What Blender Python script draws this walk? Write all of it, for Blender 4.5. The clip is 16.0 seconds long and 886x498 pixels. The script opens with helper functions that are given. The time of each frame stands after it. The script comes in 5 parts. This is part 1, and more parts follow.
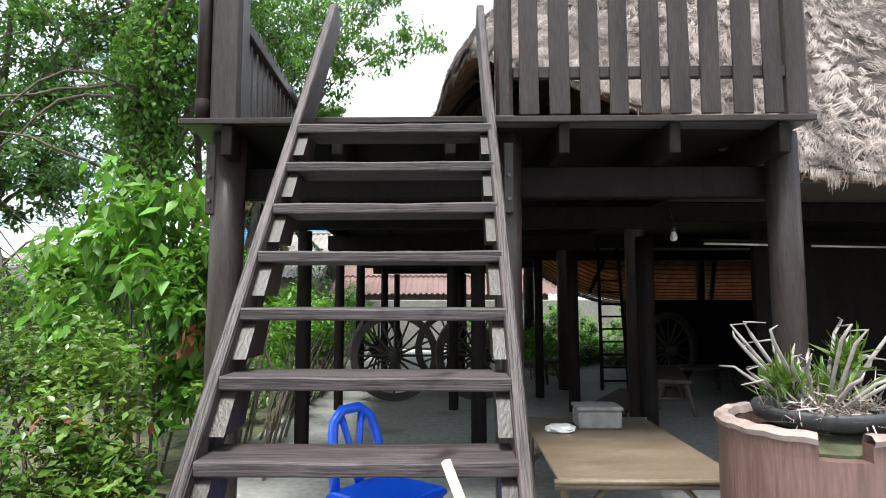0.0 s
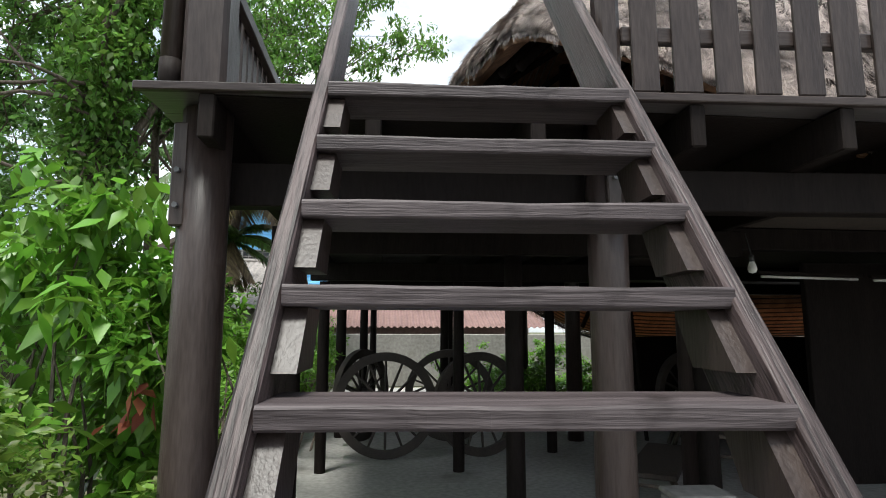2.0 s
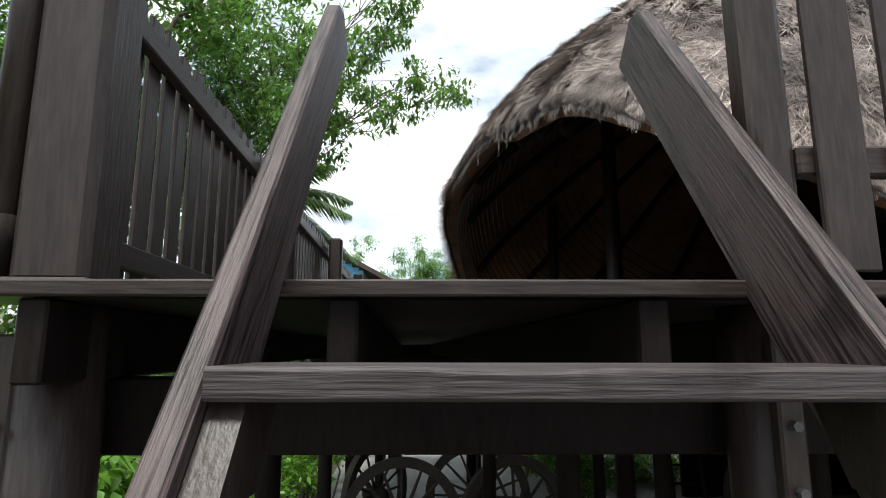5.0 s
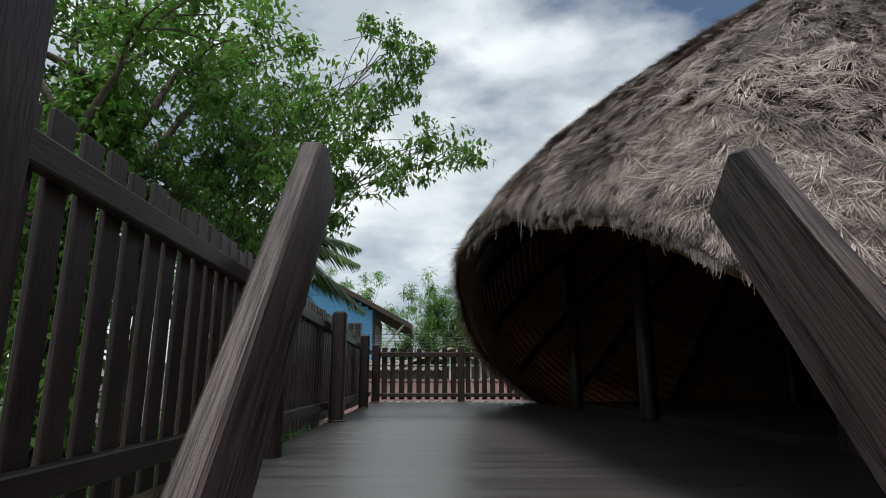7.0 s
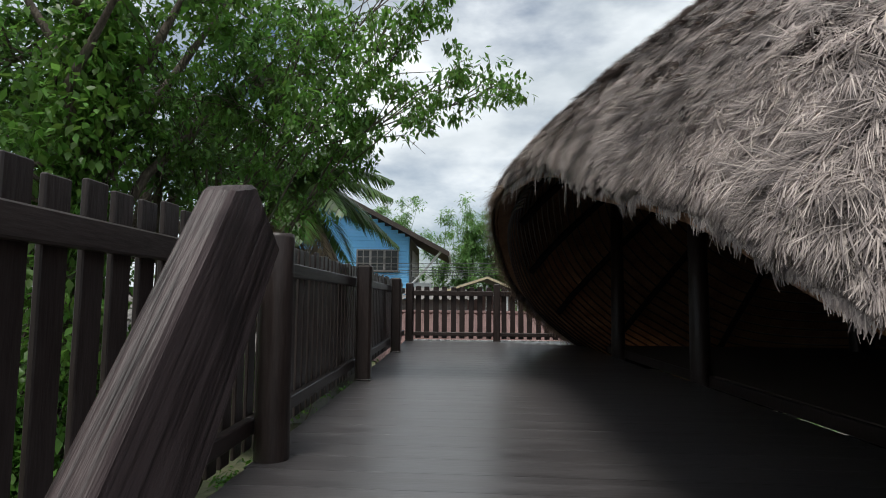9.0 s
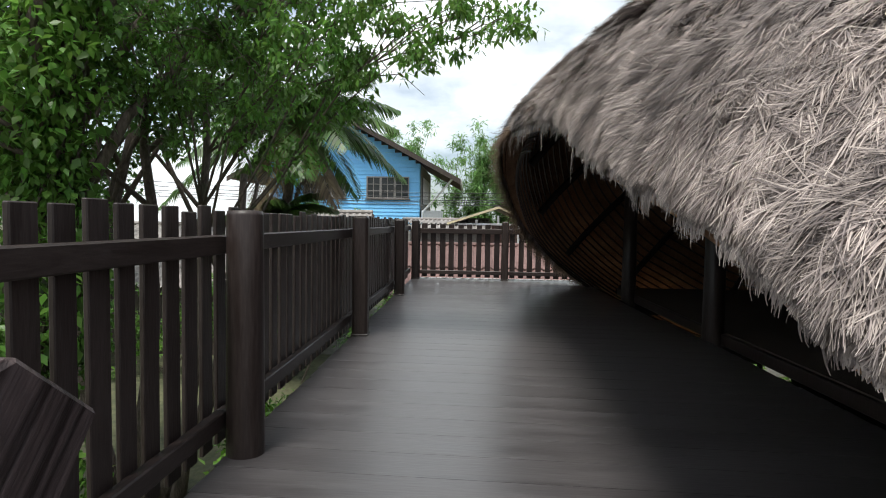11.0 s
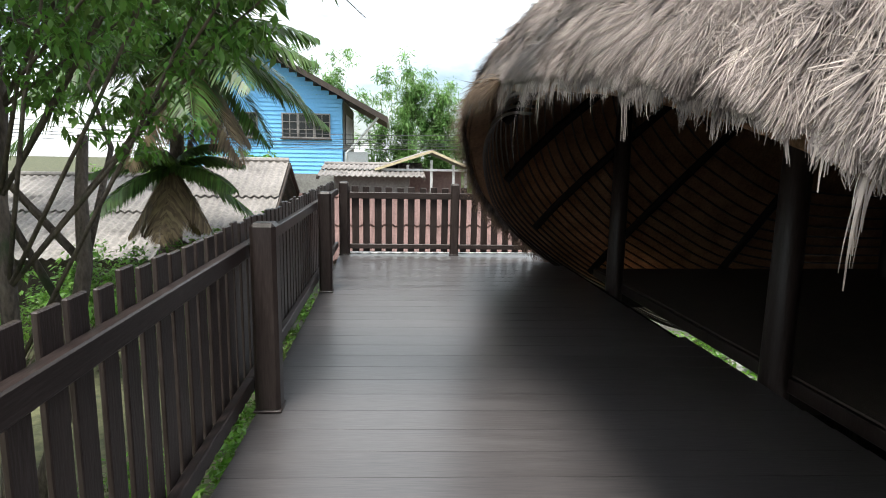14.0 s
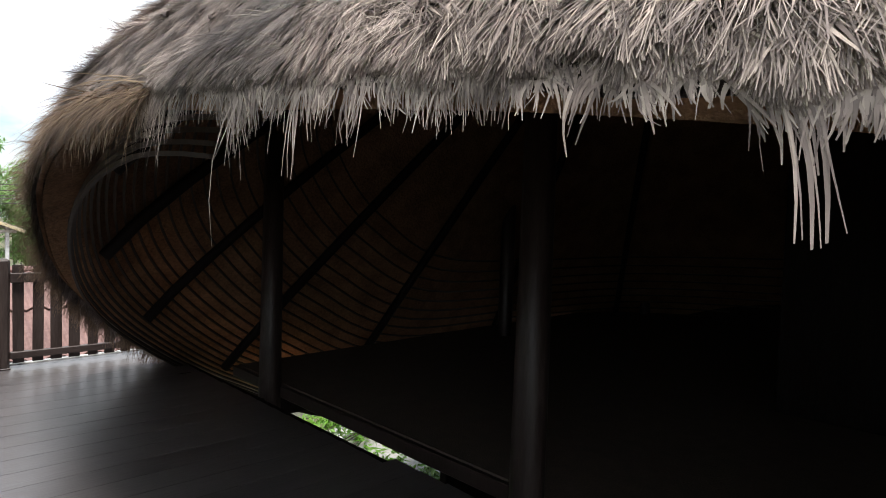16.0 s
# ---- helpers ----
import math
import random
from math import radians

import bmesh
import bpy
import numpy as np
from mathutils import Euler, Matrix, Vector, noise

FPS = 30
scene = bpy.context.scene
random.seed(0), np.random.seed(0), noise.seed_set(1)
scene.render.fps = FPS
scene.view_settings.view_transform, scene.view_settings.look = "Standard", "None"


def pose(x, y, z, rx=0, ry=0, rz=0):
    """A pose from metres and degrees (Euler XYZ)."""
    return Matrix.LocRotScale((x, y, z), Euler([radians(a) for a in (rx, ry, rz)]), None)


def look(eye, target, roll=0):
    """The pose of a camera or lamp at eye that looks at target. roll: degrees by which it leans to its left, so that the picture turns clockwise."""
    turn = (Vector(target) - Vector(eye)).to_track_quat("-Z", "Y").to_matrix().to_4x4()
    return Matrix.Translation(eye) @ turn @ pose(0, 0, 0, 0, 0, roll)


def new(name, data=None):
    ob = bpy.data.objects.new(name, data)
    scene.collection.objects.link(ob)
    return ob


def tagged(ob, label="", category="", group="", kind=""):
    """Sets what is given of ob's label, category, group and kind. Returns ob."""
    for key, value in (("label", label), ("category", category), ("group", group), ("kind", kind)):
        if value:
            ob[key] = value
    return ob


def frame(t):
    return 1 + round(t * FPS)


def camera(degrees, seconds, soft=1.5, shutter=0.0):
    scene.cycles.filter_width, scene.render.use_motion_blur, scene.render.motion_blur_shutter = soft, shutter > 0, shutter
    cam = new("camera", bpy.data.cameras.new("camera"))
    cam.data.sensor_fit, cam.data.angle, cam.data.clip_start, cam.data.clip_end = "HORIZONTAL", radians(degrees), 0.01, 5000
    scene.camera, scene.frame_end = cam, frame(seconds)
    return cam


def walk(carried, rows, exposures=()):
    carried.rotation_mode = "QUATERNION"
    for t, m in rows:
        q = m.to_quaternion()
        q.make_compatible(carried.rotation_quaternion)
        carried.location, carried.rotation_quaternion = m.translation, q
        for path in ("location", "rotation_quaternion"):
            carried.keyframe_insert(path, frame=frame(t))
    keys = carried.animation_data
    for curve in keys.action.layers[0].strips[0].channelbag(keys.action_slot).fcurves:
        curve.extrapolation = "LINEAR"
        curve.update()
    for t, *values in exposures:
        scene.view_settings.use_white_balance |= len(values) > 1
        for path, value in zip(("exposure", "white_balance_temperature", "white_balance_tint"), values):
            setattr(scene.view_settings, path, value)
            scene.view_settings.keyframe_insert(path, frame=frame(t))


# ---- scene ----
cam = camera(75.0, 16.0, soft=1.0)
PATH = [
    (0, (-0.041, -0.024, 1.36), (0.025, 1.967, 1.535), -0.1),
    (0.5, (-0.327, 0.115, 1.374), (-0.297, 2.106, 1.563), -0.2),
    (1, (-0.416, 0.351, 1.362), (-0.386, 2.34, 1.567), -0.3),
    (1.5, (-0.438, 0.65, 1.365), (-0.334, 2.636, 1.581), -0.2),
    (2, (-0.483, 1.05, 1.459), (-0.28, 3.019, 1.737), 0.1),
    (2.5, (-0.491, 1.133, 1.563), (-0.264, 3.09, 1.913), 0.1),
    (3, (-0.47, 1.265, 1.584), (-0.308, 3.221, 1.97), 0.2),
    (3.5, (-0.42, 1.494, 1.758), (-0.294, 3.455, 2.138), 0.2),
    (4, (-0.501, 1.641, 1.872), (-0.402, 3.602, 2.252), 0.1),
    (4.5, (-0.49, 1.871, 2.032), (-0.409, 3.84, 2.38), 0.4),
    (5, (-0.4, 1.996, 2.245), (-0.28, 3.962, 2.589), -0.0),
    (5.2, (-0.406, 2.039, 2.297), (-0.261, 4.005, 2.64), 0.2),
    (7.3, (-0.399, 2.518, 2.818), (-0.351, 4.466, 3.269), 0.0),
    (7.5, (-0.392, 2.556, 2.831), (-0.372, 4.509, 3.26), -0.0),
    (8, (-0.334, 2.609, 3.022), (-0.37, 4.577, 3.376), 0.1),
    (8.5, (-0.335, 2.732, 3.053), (-0.386, 4.716, 3.304), 0.3),
    (9, (-0.332, 2.932, 3.17), (-0.379, 4.923, 3.345), 0.6),
    (9.5, (-0.29, 3.065, 3.099), (-0.384, 5.059, 3.236), 0.5),
    (9.7, (-0.272, 3.097, 3.103), (-0.384, 5.091, 3.211), 1.0),
    (11.8, (-0.22, 3.486, 3.674), (-0.266, 5.475, 3.468), 0.5),
    (12, (-0.222, 3.586, 3.702), (-0.254, 5.573, 3.471), 0.3),
    (12.5, (-0.311, 3.964, 3.816), (-0.347, 5.945, 3.546), 0.5),
    (13, (-0.334, 4.326, 3.875), (-0.371, 6.302, 3.571), 0.6),
    (13.5, (-0.436, 4.764, 3.873), (-0.405, 6.736, 3.542), 0.8),
    (14, (-0.51, 5.271, 3.879), (-0.333, 7.238, 3.564), 1.0),
    (14.5, (-0.49, 5.742, 3.892), (-0.081, 7.679, 3.607), 1.1),
    (15, (-0.466, 6.232, 3.973), (0.159, 8.115, 3.721), 0.9),
    (15.5, (-0.445, 6.673, 3.981), (0.537, 8.405, 3.792), 0.9),
    (16, (-0.47, 6.973, 3.95), (0.94, 8.389, 3.867), 1.9),
]
EXPOSURES = [(0.0, 1.38, 6250, 5), (0.6, 1.12, 6300, 5), (1.5, 0.98, 6350, 5), (3.0, 0.82, 6400, 5), (4.0, 0.64, 6400, 5), (5.0, 0.72, 6400, 5), (7.5, -0.28, 6300, 5), (9.0, -0.08, 6300, 6), (12.0, 0.7, 6400, 6), (13.0, 0.82, 6400, 6), (14.5, 1.12, 6450, 6), (16.0, 1.15, 6550, 10)]
walk(cam, [(t, look(eye, target, roll)) for t, eye, target, roll in PATH], EXPOSURES)

# ---------------------------------------------------------------- light
SUN_EL, SUN_AZ = radians(70), radians(205)
world = bpy.data.worlds.new("sky")
scene.world = world
world.use_nodes = True
wt = world.node_tree
wt.nodes.clear()
w_out = wt.nodes.new("ShaderNodeOutputWorld")
w_bg = wt.nodes.new("ShaderNodeBackground")
w_sky = wt.nodes.new("ShaderNodeTexSky")
w_sky.sky_type = "NISHITA"
w_sky.sun_disc = False
w_sky.sun_elevation, w_sky.sun_rotation = SUN_EL, SUN_AZ
w_sky.dust_density, w_sky.ozone_density = 2.0, 1.5
w_co = wt.nodes.new("ShaderNodeTexCoord")
w_map = wt.nodes.new("ShaderNodeMapping")
w_map.inputs["Scale"].default_value = (1.0, 1.0, 2.2)
w_noise = wt.nodes.new("ShaderNodeTexNoise")
w_noise.inputs["Scale"].default_value = 2.3
w_noise.inputs["Detail"].default_value = 7.0
w_noise.inputs["Roughness"].default_value = 0.55
w_ramp = wt.nodes.new("ShaderNodeValToRGB")
w_ramp.color_ramp.elements[0].position, w_ramp.color_ramp.elements[1].position = 0.36, 0.58
w_noise2 = wt.nodes.new("ShaderNodeTexNoise")
w_noise2.inputs["Scale"].default_value = 3.6
w_noise2.inputs["Detail"].default_value = 5.0
w_cloud = wt.nodes.new("ShaderNodeValToRGB")
w_cloud.color_ramp.elements[0].position, w_cloud.color_ramp.elements[1].position = 0.35, 0.65
w_cloud.color_ramp.elements[0].color = (6.2, 6.7, 7.3, 1)
w_cloud.color_ramp.elements[1].color = (12.0, 12.1, 12.3, 1)
w_mix = wt.nodes.new("ShaderNodeMixRGB")
for a, b in ((w_co.outputs["Generated"], w_map.inputs[0]), (w_map.outputs[0], w_noise.inputs["Vector"]), (w_map.outputs[0], w_noise2.inputs["Vector"]),
             (w_noise.outputs["Fac"], w_ramp.inputs[0]), (w_noise2.outputs["Fac"], w_cloud.inputs[0]), (w_ramp.outputs[0], w_mix.inputs[0]),
             (w_sky.outputs[0], w_mix.inputs[1]), (w_cloud.outputs[0], w_mix.inputs[2]), (w_mix.outputs[0], w_bg.inputs[0]), (w_bg.outputs[0], w_out.inputs[0])):
    wt.links.new(a, b)
w_bg.inputs[1].default_value = 0.098
sun_data = bpy.data.lights.new("sun", "SUN")
sun_data.energy, sun_data.angle, sun_data.color = 3.4, radians(18), (1.0, 0.96, 0.9)
sun = new("sun", sun_data)
sun.matrix_world = look((math.sin(SUN_AZ) * math.cos(SUN_EL) * 30, math.cos(SUN_AZ) * math.cos(SUN_EL) * 30, math.sin(SUN_EL) * 30), (0, 0, 0))


# ---------------------------------------------------------------- materials
def material(name, dark, light, rough=0.6, scale=4.0, stretch=(1, 1, 1), bump=0.3, fine=30.0, island=0.0, obj=0.0, metal=0.0, translucent=0.0, rough_var=0.12, spots=None, spec=0.5, detail_bump=0.004, turn=0.0, hard=0.28):
    """Two scales of noise between two colours, with fine relief; island, obj: how much brightness varies piece by piece."""
    m = bpy.data.materials.new(name)
    m.use_nodes = True
    nt = m.node_tree
    bsdf = nt.nodes["Principled BSDF"]
    co = nt.nodes.new("ShaderNodeTexCoord")
    mp = nt.nodes.new("ShaderNodeMapping")
    mp.inputs["Scale"].default_value = stretch
    spin = nt.nodes.new("ShaderNodeMapping")
    spin.inputs["Rotation"].default_value = (turn, 0, 0)
    nt.links.new(co.outputs["Object"], spin.inputs[0])
    nt.links.new(spin.outputs[0], mp.inputs[0])
    shift = nt.nodes.new("ShaderNodeVectorMath")
    shift.operation = "ADD"
    info = nt.nodes.new("ShaderNodeObjectInfo")
    mul = nt.nodes.new("ShaderNodeMath")
    mul.operation = "MULTIPLY"
    mul.inputs[1].default_value = 37.0 if obj else 0.0
    nt.links.new(info.outputs["Random"], mul.inputs[0])
    nt.links.new(mp.outputs[0], shift.inputs[0])
    nt.links.new(mul.outputs[0], shift.inputs[1])
    big = nt.nodes.new("ShaderNodeTexNoise")
    big.inputs["Scale"].default_value, big.inputs["Detail"].default_value = scale, 4.0
    small = nt.nodes.new("ShaderNodeTexNoise")
    small.inputs["Scale"].default_value, small.inputs["Detail"].default_value = fine, 5.0
    nt.links.new(shift.outputs[0], big.inputs["Vector"])
    nt.links.new(shift.outputs[0], small.inputs["Vector"])
    add = nt.nodes.new("ShaderNodeMath")
    add.operation = "ADD"
    nt.links.new(big.outputs["Fac"], add.inputs[0])
    nt.links.new(small.outputs["Fac"], add.inputs[1])
    rng = nt.nodes.new("ShaderNodeMapRange")
    rng.inputs["From Min"].default_value, rng.inputs["From Max"].default_value = 1 - hard, 1 + hard
    nt.links.new(add.outputs[0], rng.inputs["Value"])
    ramp = nt.nodes.new("ShaderNodeValToRGB")
    ramp.color_ramp.elements[0].color = (*dark, 1)
    ramp.color_ramp.elements[1].color = (*light, 1)
    nt.links.new(rng.outputs[0], ramp.inputs[0])
    colour = ramp.outputs[0]
    for source, amount in ((nt.nodes.new("ShaderNodeNewGeometry").outputs["Random Per Island"], island), (info.outputs["Random"], obj)):
        if amount:
            hsv = nt.nodes.new("ShaderNodeHueSaturation")
            val = nt.nodes.new("ShaderNodeMapRange")
            val.inputs["To Min"].default_value, val.inputs["To Max"].default_value = 1 - amount, 1 + amount
            hue = nt.nodes.new("ShaderNodeMapRange")
            hue.inputs["To Min"].default_value, hue.inputs["To Max"].default_value = 0.5 - amount * 0.03, 0.5 + amount * 0.03
            nt.links.new(source, val.inputs["Value"])
            nt.links.new(source, hue.inputs["Value"])
            nt.links.new(val.outputs[0], hsv.inputs["Value"])
            nt.links.new(hue.outputs[0], hsv.inputs["Hue"])
            nt.links.new(colour, hsv.inputs["Color"])
            colour = hsv.outputs[0]
    if spots:
        sn = nt.nodes.new("ShaderNodeTexNoise")
        sn.inputs["Scale"].default_value, sn.inputs["Detail"].default_value = spots[1], 6.0
        nt.links.new(co.outputs["Object"], sn.inputs["Vector"])
        sr = nt.nodes.new("ShaderNodeMapRange")
        sr.inputs["From Min"].default_value, sr.inputs["From Max"].default_value = spots[2], spots[2] + 0.12
        nt.links.new(sn.outputs["Fac"], sr.inputs["Value"])
        sm = nt.nodes.new("ShaderNodeMixRGB")
        sm.inputs[2].default_value = (*spots[0], 1)
        nt.links.new(sr.outputs[0], sm.inputs[0])
        nt.links.new(colour, sm.inputs[1])
        colour = sm.outputs[0]
    nt.links.new(colour, bsdf.inputs["Base Color"])
    rr = nt.nodes.new("ShaderNodeMapRange")
    rr.inputs["To Min"].default_value, rr.inputs["To Max"].default_value = max(0.03, rough - rough_var), min(1, rough + rough_var)
    nt.links.new(big.outputs["Fac"], rr.inputs["Value"])
    nt.links.new(rr.outputs[0], bsdf.inputs["Roughness"])
    bsdf.inputs["Metallic"].default_value = metal
    bsdf.inputs["Specular IOR Level"].default_value = spec
    if bump:
        bp = nt.nodes.new("ShaderNodeBump")
        bp.inputs["Strength"].default_value, bp.inputs["Distance"].default_value = bump, detail_bump
        nt.links.new(small.outputs["Fac"], bp.inputs["Height"])
        nt.links.new(bp.outputs[0], bsdf.inputs["Normal"])
    if translucent:
        tr = nt.nodes.new("ShaderNodeBsdfTranslucent")
        mix = nt.nodes.new("ShaderNodeMixShader")
        mix.inputs[0].default_value = translucent
        nt.links.new(colour, tr.inputs[0])
        nt.links.new(bsdf.outputs[0], mix.inputs[1])
        nt.links.new(tr.outputs[0], mix.inputs[2])
        nt.links.new(mix.outputs[0], nt.nodes["Material Output"].inputs[0])
    return m


M = {}
M["deck"] = material("deck_boards", (0.050, 0.0445, 0.0455), (0.086, 0.078, 0.079), 0.34, 2.2, (0.35, 4, 4), 0.3, 22, obj=0.10, spots=((0.10, 0.092, 0.09), 1.3, 0.62), spec=1.0)
M["wood"] = material("dark_brown_paint", (0.018, 0.0115, 0.0100), (0.041, 0.0295, 0.0265), 0.42, 3, (4, 4, 0.5), 0.4, 24, obj=0.15, spots=((0.05, 0.038, 0.035), 5.0, 0.68), spec=0.32)
M["wood_x"] = material("dark_brown_paint_lying", (0.018, 0.0115, 0.0100), (0.041, 0.0295, 0.0265), 0.42, 3, (0.5, 4, 4), 0.4, 24, obj=0.15, spots=((0.05, 0.038, 0.035), 5.0, 0.68), spec=0.32)
M["stair"] = material("weathered_brown_wood", (0.028, 0.021, 0.022), (0.072, 0.058, 0.060), 0.55, 2.0, (0.35, 9, 9), 0.9, 16, obj=0.10, spots=((0.022, 0.016, 0.016), 6.0, 0.62), spec=0.28, hard=0.2)
M["stringer"] = material("weathered_brown_plank", (0.010, 0.0055, 0.0053), (0.066, 0.047, 0.046), 0.46, 1.6, (9, 0.4, 9), 1.0, 14, obj=0.1, spots=((0.020, 0.014, 0.014), 5.0, 0.60), spec=0.26, hard=0.13, turn=-math.atan2(0.22, 0.1745))
# near-black copy of the timber, shade under floors and roof painted in
M["under"] = material("dark_shaded_timber", (0.007, 0.005, 0.0045), (0.015, 0.0115, 0.0105), 0.65, 3, (4, 4, 0.6), 0.5, 20, obj=0.15, spec=0.08)
M["old_wood"] = material("old_bare_timber", (0.035, 0.026, 0.020), (0.085, 0.065, 0.052), 0.75, 3, (3, 3, 0.8), 0.7, 26, obj=0.15)
# bed coloured darker than the straw to paint shade into the gaps
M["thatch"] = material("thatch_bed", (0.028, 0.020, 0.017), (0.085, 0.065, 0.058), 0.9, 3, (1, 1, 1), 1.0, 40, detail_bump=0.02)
# paler, translucent copy of the bed for the eave span that looks backlit
M["thatch_backlit"] = material("backlit_eave_thatch", (0.28, 0.16, 0.09), (0.52, 0.33, 0.20), 0.9, 3, (1, 1, 1), 0.8, 40, translucent=0.7, detail_bump=0.02)
M["straw"] = material("dry_grass", (0.095, 0.073, 0.066), (0.40, 0.328, 0.30), 0.7, 1.6, (1, 1, 1), 0.0, 9, island=0.6, hard=0.2)
M["straw_warm"] = material("brown_grass", (0.11, 0.072, 0.05), (0.27, 0.19, 0.135), 0.75, 1.6, (1, 1, 1), 0.0, 14, island=0.5, translucent=0.3)
M["straw_in"] = material("inner_thatch", (0.15, 0.08, 0.045), (0.36, 0.195, 0.112), 0.9, 4, (1, 1, 1), 0.8, 40, island=0.3, translucent=0.4, detail_bump=0.02)
M["batten"] = material("bamboo_batten", (0.02, 0.012, 0.008), (0.05, 0.03, 0.02), 0.6, 4, (1, 1, 1), 0.4, 30, obj=0.2, island=0.2)
M["concrete"] = material("concrete_floor", (0.20, 0.195, 0.185), (0.36, 0.35, 0.335), 0.75, 0.8, (1, 1, 1), 0.4, 18, spots=((0.14, 0.13, 0.12), 1.1, 0.6))
M["earth"] = material("garden_earth", (0.035, 0.04, 0.018), (0.12, 0.12, 0.06), 0.95, 0.9, (1, 1, 1), 1.0, 9, detail_bump=0.03)
M["cart"] = material("aged_cart_timber", (0.018, 0.013, 0.011), (0.046, 0.036, 0.031), 0.75, 3, (3, 3, 3), 0.7, 26, obj=0.15)
M["bark"] = material("bark", (0.05, 0.038, 0.030), (0.16, 0.125, 0.10), 0.9, 5, (2, 2, 0.6), 1.0, 24, spots=((0.05, 0.07, 0.03), 3.0, 0.6), detail_bump=0.02)
M["leaf_dark"] = material("dark_leaves", (0.050, 0.112, 0.025), (0.12, 0.23, 0.050), 0.4, 0.8, (1, 1, 1), 0, 6, island=0.45, translucent=0.42)
M["leaf_mid"] = material("green_leaves", (0.075, 0.165, 0.032), (0.18, 0.33, 0.06), 0.38, 0.8, (1, 1, 1), 0, 6, island=0.4, translucent=0.55)
M["leaf_bright"] = material("fresh_leaves", (0.075, 0.18, 0.018), (0.16, 0.33, 0.036), 0.36, 0.9, (1, 1, 1), 0, 6, island=0.35, translucent=0.45)
M["leaf_yellow"] = material("yellow_green_leaves", (0.055, 0.115, 0.014), (0.16, 0.25, 0.036), 0.4, 1.2, (1, 1, 1), 0, 6, island=0.35, translucent=0.35)
M["leaf_blue"] = material("bamboo_leaves", (0.13, 0.25, 0.07), (0.26, 0.43, 0.14), 0.45, 0.5, (1, 1, 1), 0, 5, island=0.4, translucent=0.45)
M["palm"] = material("palm_leaves", (0.035, 0.085, 0.018), (0.10, 0.17, 0.035), 0.42, 0.8, (1, 1, 1), 0, 6, island=0.45, translucent=0.25)
M["palm_dry"] = material("dry_palm_leaves", (0.11, 0.075, 0.04), (0.22, 0.16, 0.09), 0.8, 1, (1, 1, 1), 0, 6, island=0.4)
M["blue_wall"] = material("sky_blue_boards", (0.17, 0.50, 0.86), (0.23, 0.60, 0.95), 0.5, 0.7, (1, 1, 1), 0.2, 12)
M["white"] = material("white_paint", (0.60, 0.60, 0.58), (0.80, 0.80, 0.78), 0.6, 2, (1, 1, 1), 0.2, 20)
M["cement_wall"] = material("grey_rendered_wall", (0.15, 0.14, 0.13), (0.27, 0.26, 0.24), 0.85, 0.9, (1, 1, 1), 0.5, 14, spots=((0.16, 0.15, 0.13), 1.4, 0.6))
M["roof_grey"] = material("weathered_fibre_cement", (0.17, 0.155, 0.145), (0.34, 0.31, 0.29), 0.85, 1.0, (1, 1, 1), 0.5, 14, obj=0.1, spots=((0.09, 0.08, 0.075), 1.4, 0.58))
M["roof_red"] = material("red_brown_roof", (0.11, 0.062, 0.054), (0.20, 0.12, 0.108), 0.8, 1.0, (1, 1, 1), 0.4, 14)
M["pink_wall"] = material("faded_red_wall", (0.22, 0.14, 0.135), (0.36, 0.25, 0.24), 0.85, 0.7, (1, 1, 1), 0.4, 10, spots=((0.12, 0.16, 0.08), 0.8, 0.62))
M["glass"] = material("window_glass", (0.02, 0.022, 0.025), (0.04, 0.042, 0.046), 0.12, 1, (1, 1, 1), 0, 5, rough_var=0.05)
M["pot"] = material("brown_glazed_clay", (0.085, 0.045, 0.037), (0.165, 0.095, 0.08), 0.55, 3, (6, 6, 0.5), 0.5, 16, spots=((0.26, 0.2, 0.18), 7, 0.68))
M["pot_rim"] = material("worn_clay_rim", (0.19, 0.14, 0.125), (0.33, 0.26, 0.235), 0.8, 3, (1, 1, 1), 0.6, 20)
M["blue_plastic"] = material("blue_plastic", (0.004, 0.055, 0.48), (0.008, 0.085, 0.62), 0.32, 3, (1, 1, 1), 0.05, 30, rough_var=0.06)
M["bamboo"] = material("bamboo_slats", (0.115, 0.085, 0.056), (0.18, 0.138, 0.094), 0.55, 3, (1, 3, 3), 0.4, 24, obj=0.15)
M["metal"] = material("dull_steel", (0.06, 0.06, 0.063), (0.11, 0.11, 0.115), 0.45, 6, (1, 1, 1), 0.2, 30, metal=0.3)
M["twig"] = material("dry_grey_stalks", (0.19, 0.17, 0.155), (0.36, 0.33, 0.305), 0.8, 4, (1, 1, 1), 0.3, 30, island=0.2)
M["dry_leaf"] = material("withered_leaf", (0.20, 0.05, 0.03), (0.38, 0.12, 0.07), 0.5, 3, (1, 1, 1), 0, 10, island=0.3, translucent=0.3)
M["rubber"] = material("black_rubber", (0.02, 0.02, 0.022), (0.05, 0.05, 0.055), 0.6, 4, (1, 1, 1), 0.3, 20)
M["bulb"] = material("milky_glass_bulb", (0.55, 0.55, 0.52), (0.7, 0.7, 0.67), 0.25, 3, (1, 1, 1), 0, 20)
M["peel"] = material("peeled_bamboo_stick", (0.50, 0.42, 0.25), (0.68, 0.60, 0.40), 0.5, 5, (1, 1, 1), 0.3, 30)


# ---------------------------------------------------------------- helpers
def thing(name, label="", category="", group="", kind="", at=(0, 0, 0)):
    ob = new(name)
    ob.empty_display_size = 0.1
    ob.location = at
    return tagged(ob, label, category, group, kind)


